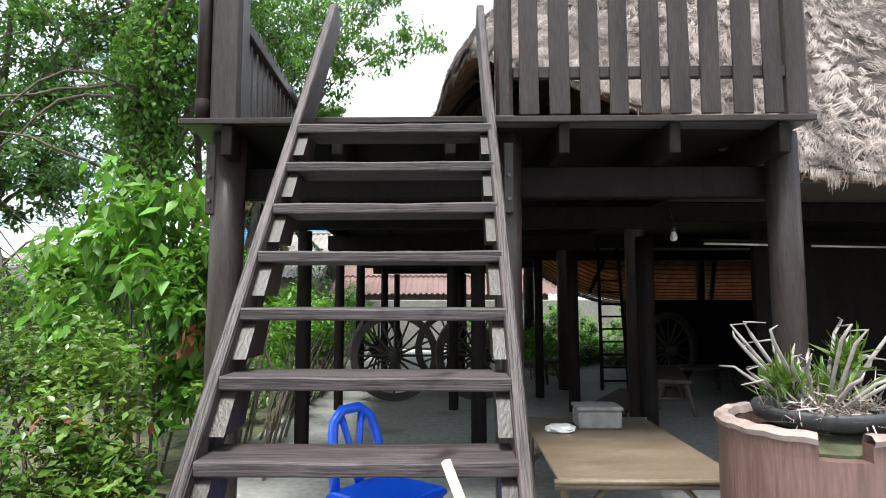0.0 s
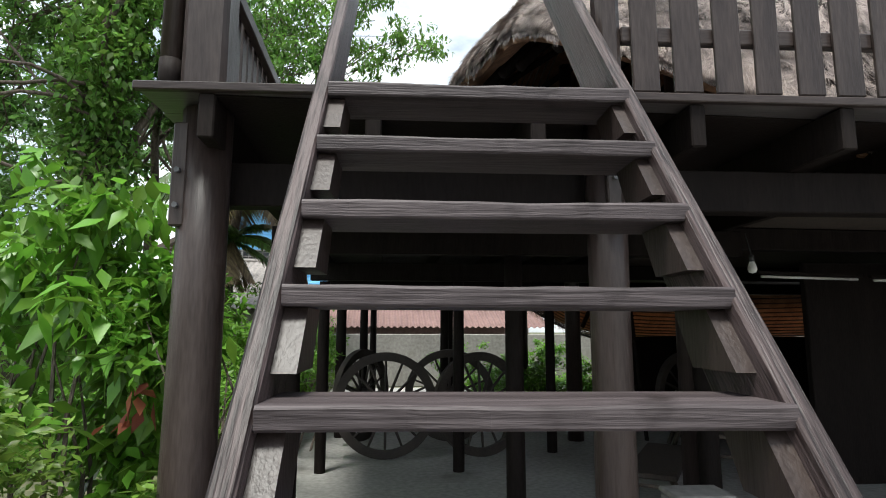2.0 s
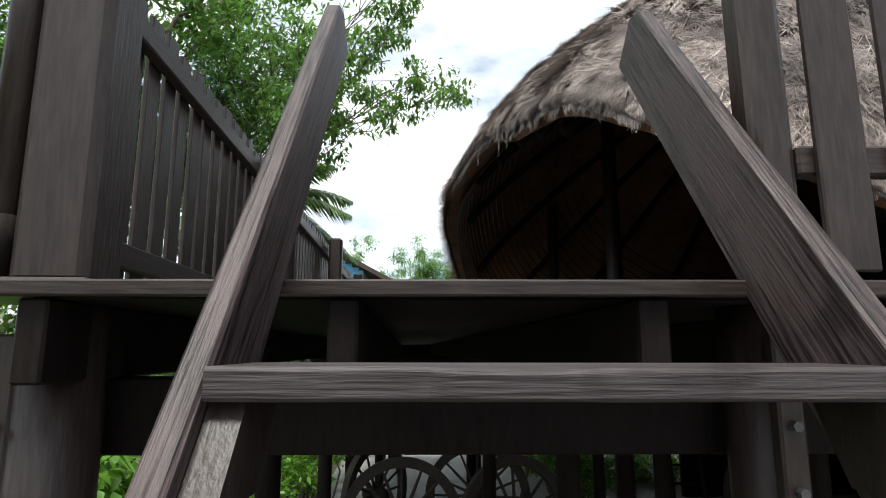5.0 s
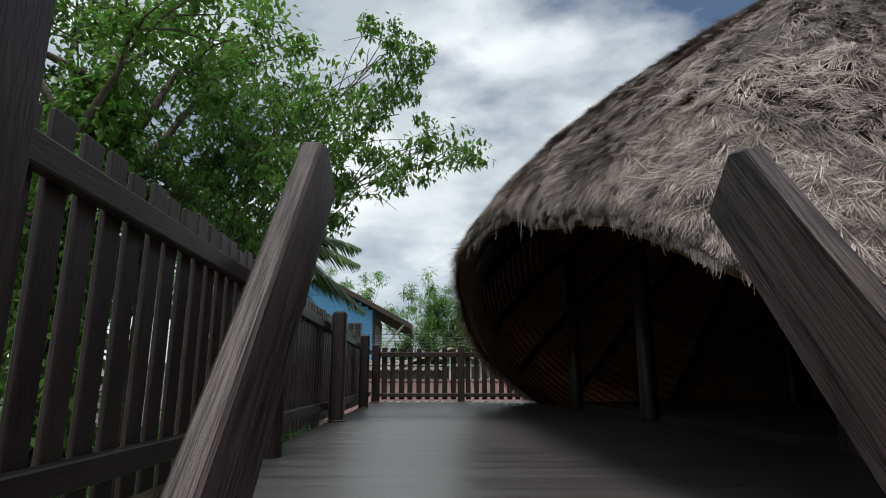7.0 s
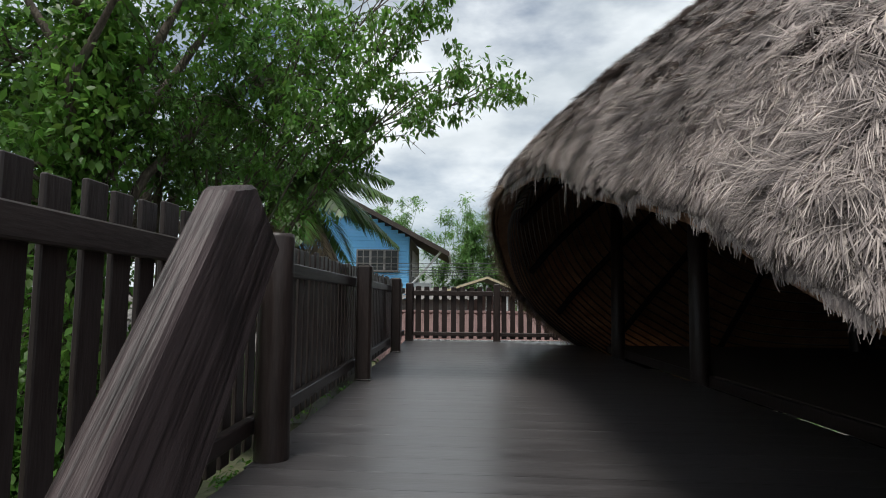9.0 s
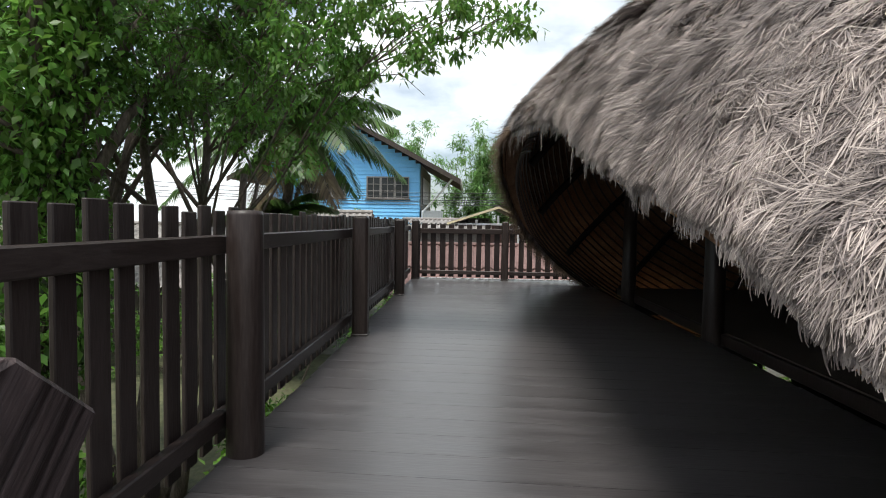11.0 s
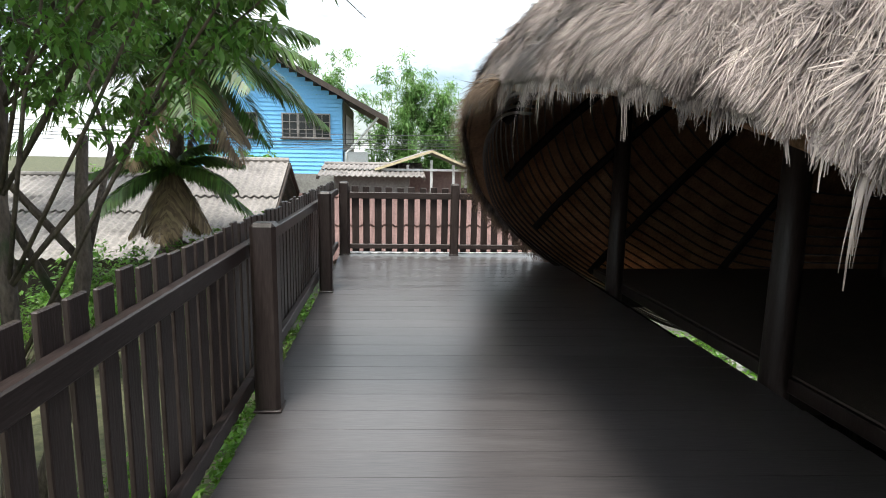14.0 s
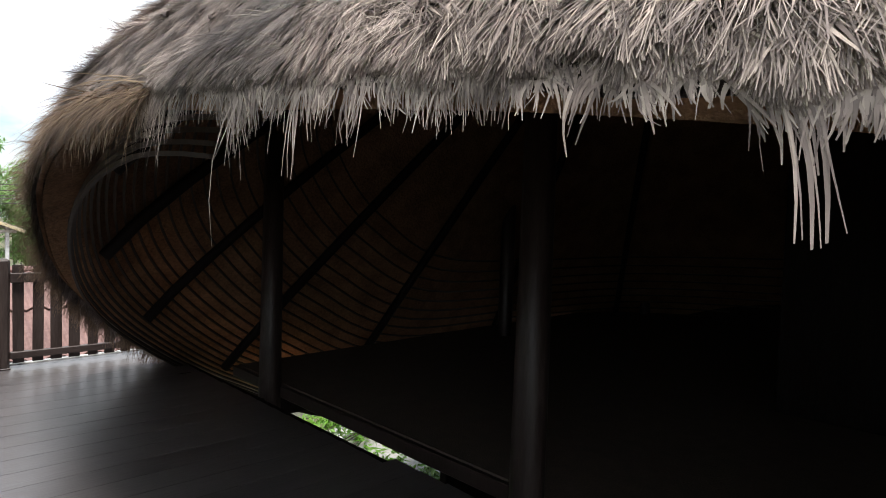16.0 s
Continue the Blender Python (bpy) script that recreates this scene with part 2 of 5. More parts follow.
def link(name, mesh, mat, parent=None, label="", m=None):
    if mat and not mesh.materials:
        mesh.materials.append(mat)
    ob = new(name, mesh)
    if parent is not None:
        ob.parent = parent
    if m is not None:
        ob.matrix_local = m
    if label:
        ob["label"] = label
    return ob


def part(name, bm, mat, parent=None, label="", m=None, smooth=False):
    me = bpy.data.meshes.new(name)
    bm.to_mesh(me)
    bm.free()
    if smooth:
        me.polygons.foreach_set("use_smooth", [True] * len(me.polygons))
    return link(name, me, mat, parent, label, m)


def raw(name, verts, faces, mat, parent=None, label="", m=None, smooth=False):
    me = bpy.data.meshes.new(name)
    verts = np.asarray(verts, dtype=np.float32)
    if isinstance(faces, np.ndarray):
        n, k = faces.shape
        me.vertices.add(len(verts))
        me.vertices.foreach_set("co", verts.ravel())
        me.loops.add(n * k)
        me.loops.foreach_set("vertex_index", faces.ravel().astype(np.int32))
        me.polygons.add(n)
        me.polygons.foreach_set("loop_start", np.arange(0, n * k, k, dtype=np.int32))
        me.update(calc_edges=True)
    else:
        me.from_pydata(verts.tolist(), [], faces)
        me.update()
    if smooth:
        me.polygons.foreach_set("use_smooth", [True] * len(me.polygons))
    return link(name, me, mat, parent, label, m)


def block(bm, lo, hi, bevel=0.006, m=None):
    """A box with chamfered edges from corner lo to corner hi, added to bm."""
    lo, hi = Vector(lo), Vector(hi)
    mid, size = (lo + hi) / 2, hi - lo
    b = min(bevel, min(size) * 0.3)
    vs = {}
    for sx in (-1, 1):
        for sy in (-1, 1):
            for sz in (-1, 1):
                h = Vector((size.x / 2 * sx, size.y / 2 * sy, size.z / 2 * sz))
                for ax in range(3):
                    p = h.copy()
                    for k in range(3):
                        if k != ax:
                            p[k] -= b * (sx, sy, sz)[k]
                    p = mid + p
                    vs[sx, sy, sz, ax] = bm.verts.new(m @ p if m else p)
    S = (-1, 1)
    quad = lambda *k: bm.faces.new([vs[i] for i in k])
    for ax in range(3):
        u, v = [k for k in range(3) if k != ax]
        for s in S:
            def key(a, b2, axis=ax, sign=s, uu=u, vv=v, face=ax):
                q = [0, 0, 0]
                q[axis], q[uu], q[vv] = sign, a, b2
                return (*q, face)
            quad(key(-1, -1), key(1, -1), key(1, 1), key(-1, 1))
        for a in S:
            for b2 in S:
                def ekey(w, face, axis=ax, uu=u, vv=v, aa=a, bb=b2):
                    q = [0, 0, 0]
                    q[axis], q[uu], q[vv] = w, aa, bb
                    return (*q, face)
                quad(ekey(-1, u), ekey(1, u), ekey(1, v), ekey(-1, v))
    for sx in S:
        for sy in S:
            for sz in S:
                bm.faces.new([vs[sx, sy, sz, k] for k in range(3)])
    return bm


def boxes(*corners, bevel=0.006):
    bm = bmesh.new()
    for lo, hi in corners:
        block(bm, lo, hi, bevel)
    bmesh.ops.recalc_face_normals(bm, faces=bm.faces)
    return bm


MESHES = {}


def sized(name, size, bevel=0.006):
    """A shared mesh of a chamfered box of this size, its base's middle at the origin."""
    key = (name, tuple(round(s, 3) for s in size))
    if key not in MESHES:
        me = bpy.data.meshes.new(name)
        bm = boxes(((-size[0] / 2, -size[1] / 2, 0), (size[0] / 2, size[1] / 2, size[2])), bevel=bevel)
        bm.to_mesh(me)
        bm.free()
        MESHES[key] = me
    return MESHES[key]


def tube(points, radii, sides=8, bm=None, cap=True):
    """A tapered tube along points."""
    bm = bm or bmesh.new()
    pts = [Vector(p) for p in points]
    rings = []
    side = None
    for i, p in enumerate(pts):
        d = (pts[min(i + 1, len(pts) - 1)] - pts[max(i - 1, 0)]).normalized()
        if side is None:
            side = d.orthogonal().normalized()
        side = (side - d * side.dot(d)).normalized()
        up = d.cross(side)
        r = radii[i] if isinstance(radii, (list, tuple)) else radii
        rings.append([bm.verts.new(p + (side * math.cos(2 * math.pi * k / sides) + up * math.sin(2 * math.pi * k / sides)) * r) for k in range(sides)])
    for a, b in zip(rings, rings[1:]):
        for k in range(sides):
            bm.faces.new((a[k], a[(k + 1) % sides], b[(k + 1) % sides], b[k]))
    if cap:
        bm.faces.new(rings[0][::-1])
        bm.faces.new(rings[-1])
    return bm


def lathe(profile, sides=32, bm=None, centre=(0, 0)):
    """A body of revolution round z from (radius, height) pairs."""
    bm = bm or bmesh.new()
    rings = [[bm.verts.new((centre[0] + r * math.cos(2 * math.pi * k / sides), centre[1] + r * math.sin(2 * math.pi * k / sides), z)) for k in range(sides)] for r, z in profile]
    for a, b in zip(rings, rings[1:]):
        for k in range(sides):
            bm.faces.new((a[k], a[(k + 1) % sides], b[(k + 1) % sides], b[k]))
    return bm


def leaf_cloud(centres, spread, count, size, rng, droop=0.5, slim=0.42, flat=0.6):
    """Leaves as folded diamonds scattered in blobs; returns vertices and faces."""
    centres = np.asarray(centres, float)
    which = rng.integers(0, len(centres), count)
    off = rng.normal(0, 1, (count, 3))
    off /= np.linalg.norm(off, axis=1)[:, None] + 1e-6
    off *= (rng.random(count) ** 0.55)[:, None]
    pos = centres[which, :3] + off * centres[which, 3:4] * np.array([1, 1, flat]) * spread
    ang = rng.random(count) * 2 * np.pi
    tilt = rng.normal(-droop, 0.45, count)
    d = np.stack([np.cos(ang) * np.cos(tilt), np.sin(ang) * np.cos(tilt), np.sin(tilt)], 1)
    s = np.cross(d, rng.normal(0, 0.35, (count, 3)) + np.array([0, 0, 1.0]))
    s /= np.linalg.norm(s, axis=1)[:, None] + 1e-6
    n = np.cross(s, d)
    ln = size * (0.6 + 0.8 * rng.random(count))[:, None]
    a, b = pos, pos + d * ln
    w = ln * slim
    mid = pos + d * ln * 0.42
    c, e = mid + s * w * 0.5 + n * w * 0.12, mid - s * w * 0.5 + n * w * 0.12
    v = np.stack([a, c, b, e], 1).reshape(-1, 3)
    i = np.arange(count)[:, None] * 4
    f = np.concatenate([i + np.array([[0, 1, 2]]), i + np.array([[0, 2, 3]])])
    return v, f


# ---------------------------------------------------------------- ground
DECK_Z = 2.39
ground = raw("ground", [(-400, -400, -0.06), (400, -400, -0.06), (400, 400, -0.06), (-400, 400, -0.06)], [(0, 1, 2, 3)], M["earth"])
tagged(ground, "brown garden earth with scattered greenery", "ground", kind="structure")
paving = part("floor", boxes(((-1.75, -6, -0.3), (14, 16.2, 0.0)), bevel=0.03), M["concrete"])
tagged(paving, "bare grey concrete floor under the raised house", "floor", kind="structure")

# ---------------------------------------------------------------- raised deck
deck = thing("deck_frame", "dark-brown painted timber deck raised on posts", "deck", kind="structure")
# the stair's side of the house stands a little askew to the deck's long edge
SKEW = Matrix.Translation((-1.225, 3.44, 0)) @ Matrix.Rotation(radians(-2.8), 4, "Z") @ Matrix.Translation((1.225, -3.44, 0))
part("joist_edge", boxes(((-1.42, 3.20, 2.352), (2.16, 3.232, 2.386)), bevel=0.004), M["wood_x"], deck, m=SKEW)
# joists and beams take the near-black timber, so their shade is painted
for x in (-1.15, -0.52, 0.12, 0.76, 1.38, 1.99):
    head = SKEW @ Vector((x, 3.222, 2.175))
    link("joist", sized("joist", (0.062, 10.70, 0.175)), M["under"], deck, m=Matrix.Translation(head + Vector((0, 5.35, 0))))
# added board: blocks the bright gap above the far beam
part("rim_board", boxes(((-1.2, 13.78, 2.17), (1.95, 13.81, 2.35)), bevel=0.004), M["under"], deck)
# dark sheet added below the planks to paint the shade there
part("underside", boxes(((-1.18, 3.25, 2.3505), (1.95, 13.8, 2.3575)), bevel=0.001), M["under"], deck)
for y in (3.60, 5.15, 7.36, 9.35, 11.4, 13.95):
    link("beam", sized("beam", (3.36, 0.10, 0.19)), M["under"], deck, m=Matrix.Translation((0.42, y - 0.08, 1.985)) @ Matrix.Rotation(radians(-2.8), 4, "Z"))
for x, y, w in ((-1.215, 3.44, 0.20), (0.46, 3.47, 0.17), (2.10, 3.47, 0.18), (-1.19, 5.17, 0.13), (0.355, 5.17, 0.13), (2.05, 5.83, 0.17), (-1.30, 7.36, 0.12), (0.14, 7.36, 0.12),
                (1.62, 7.25, 0.14), (-1.35, 9.35, 0.14), (0.1, 9.35, 0.12), (1.35, 8.27, 0.12), (-1.2, 11.4, 0.14), (0.3, 11.4, 0.14), (-1.2, 13.95, 0.14), (0.4, 13.95, 0.14), (1.9, 13.95, 0.14)):
    n = 14
    tp = thing("deck_post", "dark-brown rounded timber post carrying the deck", "post", "deck posts", at=(x, y, 0))
    prof = [(w * 0.5 * (1.0 + 0.04 * math.sin(3.1 * z + x)), z) for z in (0.0, 0.3, 0.9, 1.5, 1.975 if y > 3.5 else 2.348)]
    bm = lathe(prof, n)
    bm.faces.new([bm.verts[i] for i in range(len(bm.verts) - n, len(bm.verts))]) if bm.verts.ensure_lookup_table() is None else None
    # rear posts get the shaded copy of the front posts' timber
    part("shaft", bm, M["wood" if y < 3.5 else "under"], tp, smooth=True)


# ---------------------------------------------------------------- stairs
stair = thing("open_stair", "steep open timber stair of weathered brown planks", "stairs", at=(0, 0, 0))
rnd0 = random.Random(2)
RISE, RUN = 0.22, 0.1745
SL = math.atan2(RISE, RUN)


def stringer_mesh(x0, x1, lean=0.0, wide=0.22, top=3.34):
    """A sloping plank from the ground up past the deck, its top cut to a point."""
    def at(z, off):
        return Vector((0, 2.80 + (z - 2.2) * RUN / RISE, z)) + off * Vector((0, math.sin(SL), -math.cos(SL)))
    bm = bmesh.new()
    prof = [at(0.0, 0.010), at(top - 0.045, 0.010), at(top, 0.055), at(top, wide)]
    low = at(wide * math.cos(SL), wide)
    low.z = 0.0
    prof += [low]
    prof[0].z = 0.0
    a = [bm.verts.new((x0 + lean * p.z, p.y, p.z)) for p in prof]
    b = [bm.verts.new((x1 + lean * p.z, p.y, p.z)) for p in prof]
    bm.faces.new(a)
    bm.faces.new(b[::-1])
    for k in range(len(prof)):
        bm.faces.new((a[k], b[k], b[(k + 1) % len(prof)], a[(k + 1) % len(prof)]))
    bmesh.ops.recalc_face_normals(bm, faces=bm.faces)
    bmesh.ops.bevel(bm, geom=bm.edges[:], offset=0.006, segments=1, affect="EDGES")
    return bm


part("stringer", stringer_mesh(-0.678, -0.632, 0.0, 0.19, 3.365), M["stringer"], stair)
part("stringer", stringer_mesh(0.320, 0.366, -0.008, 0.225, 3.34), M["stringer"], stair)


def worn_tread(length, depth, thick, seed):
    """A plank with worn, wavering edges."""
    bm = bmesh.new()
    n = 26
    rows = []
    for k in range(n + 1):
        x = -length / 2 + length * k / n
        a = noise.noise((x * 7, seed * 3.1, 0)) * 0.006 + noise.noise((x * 25, seed * 1.7, 5)) * 0.003
        b = noise.noise((x * 6, seed * 2.3, 9)) * 0.003 - 0.0035 * max(0.0, 1 - abs(x) * 3.2)
        prof = [(a + 0.004, thick + b - 0.001), (a, thick + b - 0.007), (a + 0.001, 0.005), (a + 0.005, 0.0), (depth - 0.004, 0.0), (depth, 0.006), (depth, thick - 0.006), (depth - 0.004, thick)]
        rows.append([bm.verts.new((x, y - depth / 2, z)) for y, z in prof])
    for p, q in zip(rows, rows[1:]):
        for i in range(8):
            bm.faces.new((p[i], p[(i + 1) % 8], q[(i + 1) % 8], q[i]))
    bm.faces.new(rows[0])
    bm.faces.new(rows[-1][::-1])
    bmesh.ops.recalc_face_normals(bm, faces=bm.faces)
    return bm


for k in range(1, 11):
    z, y = k * RISE + 0.012 + (0.012 if k == 10 else 0.0), 2.80 - (10 - k) * RUN
    part("tread", worn_tread(0.948, 0.215, 0.046, k), M["stair"], stair, m=Matrix.Translation((-0.157, y + 0.110, z - 0.046)) @ Matrix.Rotation(rnd0.uniform(-0.006, 0.006), 4, "Y"))
    for x0, x1 in ((-0.631, -0.582), (0.268, 0.317)):
        bm = bmesh.new()
        d = 0.13 * RUN / RISE
        prof = [(y + 0.035, z - 0.047), (y + 0.185, z - 0.047), (y + 0.185 - d * 0.75, z - 0.175), (y + 0.035 - d, z - 0.175)]
        a = [bm.verts.new((x0, p, q)) for p, q in prof]
        b = [bm.verts.new((x1, p, q)) for p, q in prof]
        bm.faces.new(a[::-1])
        bm.faces.new(b)
        for i in range(4):
            bm.faces.new((a[i], a[(i + 1) % 4], b[(i + 1) % 4], b[i]))
        bmesh.ops.recalc_face_normals(bm, faces=bm.faces)
        part("cleat", bm, M["wood"], stair)


# ---------------------------------------------------------------- railings
def fence(start, end, posts, off, rails, slat_w, gap, lo, hi, label, slat_side=1, through_rails=False):
    """A picket fence from start to end; posts: (distance, width, height, round or not); off: how far the rails stand off the posts' line; slat_side: on which side of them the pickets are."""
    ob = thing("railing", label, "railing", "deck railings", at=(start[0], start[1], DECK_Z))
    run = Vector((end[0] - start[0], end[1] - start[1], 0))
    ob.rotation_euler.z = math.atan2(run.y, run.x)
    for d, w, h, turned in posts:
        if turned:
            bm = lathe([(w * 0.52, 0.0), (w * 0.51, h * 0.3), (w * 0.495, h * 0.7), (w * 0.485, h - 0.02), (w * 0.45, h), (0.0, h + 0.004)], 20)
            for q in bm.verts:
                q.co.x *= 1 + 0.03 * noise.noise((q.co.x * 9, q.co.y * 9, q.co.z * 3))
        else:
            bm = boxes(((-w / 2, -w / 2, 0), (w / 2, w / 2, h)), bevel=0.022)
            block(bm, (-w / 2 - 0.008, -w / 2 - 0.008, 0), (w / 2 + 0.008, w / 2 + 0.008, 0.018), 0.006)
            bmesh.ops.recalc_face_normals(bm, faces=bm.faces)
        part("post", bm, M["wood"], ob, m=Matrix.Translation((d, 0, 0)) @ Matrix.Rotation(rnd.uniform(-0.006, 0.006), 4, "Y"), smooth=turned)
    for (a, wa, _, _), (b, wb, _, _) in zip(posts, posts[1:]):
        if not through_rails:
            a, b = a + wa / 2, b - wb / 2
        for z0, z1, dep in rails:
            link("rail", sized("rail", (b - a - 0.002, dep, z1 - z0)), M["wood_x"], ob, m=Matrix.Translation(((a + b) / 2, off, z0)))
        n = round((b - a) / (slat_w + gap))
        step = (b - a) / n
        for k in range(n):
            h = round((hi - lo + rnd.uniform(-0.014, 0.014)) / 0.01) * 0.01
            w = slat_w + rnd.choice((-0.006, 0.0, 0.0, 0.006))
            link("picket", sized("picket", (w, 0.02, h), 0.004), M["wood"], ob,
                 m=Matrix.Translation((a + step * (k + 0.5) + rnd.uniform(-0.006, 0.006), off + slat_side * (rails[0][2] / 2 + 0.0115), lo)) @ Matrix.Rotation(rnd.uniform(-0.010, 0.010), 4, "Y"))
    return ob


rnd = random.Random(4)
RAILS = ((0.115, 0.195, 0.05), (0.905, 0.99, 0.05))
fence((-1.225, 3.44), (-1.225, 14.03), [(0.0, 0.18, 1.55, False), (2.36, 0.165, 1.10, True), (5.14, 0.145, 1.11, False), (8.14, 0.14, 1.10, False), (10.59, 0.14, 1.10, False)], 0.112, RAILS, 0.100, 0.046, 0.02, 1.105,
      "dark-brown wooden picket railing along the deck's long edge", 1, True)
fence((-1.15, 14.03), (2.0, 13.92), [(0.0, 0.02, 1.03, False), (1.59, 0.13, 1.09, False), (3.15, 0.12, 0.72, False)], -0.035, ((0.10, 0.17, 0.05), (0.855, 0.95, 0.05)), 0.10, 0.06, 0.05, 1.03,
      "dark-brown wooden picket railing closing the deck's far end")
front_rail = fence((0.43, 3.31), (2.10, 3.31), [(0.0, 0.10, 1.55, False), (1.67, 0.12, 1.2, False)], -0.02, ((0.24, 0.31, 0.04), (0.84, 0.93, 0.05)), 0.111, 0.056, 0.02, 1.05,
      "dark-brown wooden picket railing beside the stair's head", -1)

# ---------------------------------------------------------------- thatched hut
RIM = [(2.45, 3.6, 2.2), (1.65, 3.68, 2.52), (0.95, 3.86, 2.88), (0.50, 4.15, 3.16), (0.36, 4.75, 3.46), (0.32, 5.8, 3.72), (0.3, 6.43, 3.95), (0.26, 7.27, 4.13), (0.22, 8.43, 4.27), (0.15, 9.8, 4.36), (0.26, 11.27, 4.04),
       (0.66, 12.54, 3.41), (1.31, 13.12, 2.83), (2.36, 13.38, 2.2), (4.2, 13.6, 1.45), (7.5, 13.6, 1.35), (10.6, 12.4, 1.45), (11.4, 8.4, 1.6), (10.6, 4.6, 1.6), (7.5, 3.5, 1.95), (4.5, 3.5, 2.1)]
RX, RY0, RY1, RZ = 5.8, 6.9, 10.1, 7.9


def rim_at(u):
    n = len(RIM)
    s = (u % 1.0) * n
    i = int(s)
    f = s - i
    p0, p1, p2, p3 = (np.array(RIM[(i + k) % n]) for k in (-1, 0, 1, 2))
    return 0.5 * ((2 * p1) + (p2 - p0) * f + (2 * p0 - 5 * p1 + 4 * p2 - p3) * f * f + (3 * p1 - p0 - 3 * p2 + p3) * f ** 3)


RES = 720
RIM_TAB = np.array([rim_at(k / RES) for k in range(RES + 1)])


def roof_point(u, v, inner=0.0):
    """The thatch's outer face: v = 0 at the eave, 1 at the ridge; inner: metres below it."""
    u = np.asarray(u) % 1.0
    k = u * RES
    i = k.astype(int)
    p = RIM_TAB[i] + (RIM_TAB[np.minimum(i + 1, RES)] - RIM_TAB[i]) * (k - i)[:, None]
    r = np.stack([np.full(len(p), RX), np.clip(RY0 + (p[:, 1] - 3.5) / 10.1 * (RY1 - RY0), RY0, RY1), np.full(len(p), RZ)], 1)
    high = np.clip((p[:, 2] - 2.0) / 1.8, 0.15, 1)
    c = p + (r - p) * 0.03
    c[:, 2] = p[:, 2] + 0.28 + 0.92 * high * np.interp(p[:, 1], (4.6, 10.0), (1.2, 1.15))
    v = np.asarray(v)[:, None]
    q = (1 - v) ** 3 * p + 3 * (1 - v) ** 2 * v * 0.5 * (c + p) * 1.0 + 3 * (1 - v) * v ** 2 * (c + (r - c) * 0.42) + v ** 3 * r
    if np.any(inner):
        mid = np.array([5.8, 8.5, 0])
        way = mid - q
        way[:, 2] = 0
        way /= np.linalg.norm(way, axis=1)[:, None] + 1e-6
        q = q + way * np.asarray(inner)[..., None] * 0.6 + np.array([0, 0, -1.0]) * np.asarray(inner)[..., None] * 0.7
    return q


hut = thing("thatched_hut", "round-ended hut on stilts with a deep shaggy grey-brown thatched roof", "hut", at=(0, 0, 0))
NU, NV = 240, 30
us, vs_ = np.meshgrid(np.arange(NU) / NU, (np.arange(NV) / (NV - 1)) ** 1.4, indexing="ij")
rng = np.random.default_rng(5)
lump = np.array([noise.noise((3.0 * math.cos(2 * math.pi * a) * 4, 3.0 * math.sin(2 * math.pi * a) * 4, b * 14)) for a, b in zip(us.ravel(), vs_.ravel())])
outer = roof_point(us.ravel(), vs_.ravel()) + np.array([0, 0, 1.0]) * (lump * 0.06)[:, None]
innerp = roof_point(us.ravel(), vs_.ravel(), 0.05 + 0.19 * np.clip(vs_.ravel() / 0.12, 0, 1))


def grid_faces(nu, nv, flip=False):
    f = []
    for i in range(nu):
        for j in range(nv - 1):
            a, b = i * nv + j, ((i + 1) % nu) * nv + j
            f.append((a, b, b + 1, a + 1) if not flip else (a, a + 1, b + 1, b))
    return np.array(f)


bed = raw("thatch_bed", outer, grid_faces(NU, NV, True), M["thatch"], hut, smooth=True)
bed.data.materials.append(M["thatch_backlit"])
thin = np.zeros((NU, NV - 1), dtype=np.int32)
# only this low span lets daylight glow through to the lining
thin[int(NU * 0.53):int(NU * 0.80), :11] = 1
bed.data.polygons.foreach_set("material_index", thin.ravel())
lining = np.concatenate([innerp, outer])
lf = grid_faces(NU, NV)
rimf = np.array([(i * NV, ((i + 1) % NU) * NV, NU * NV + ((i + 1) % NU) * NV, NU * NV + i * NV) for i in range(NU)])
raw("thatch_lining", lining, np.concatenate([lf, rimf]), M["straw_in"], hut)
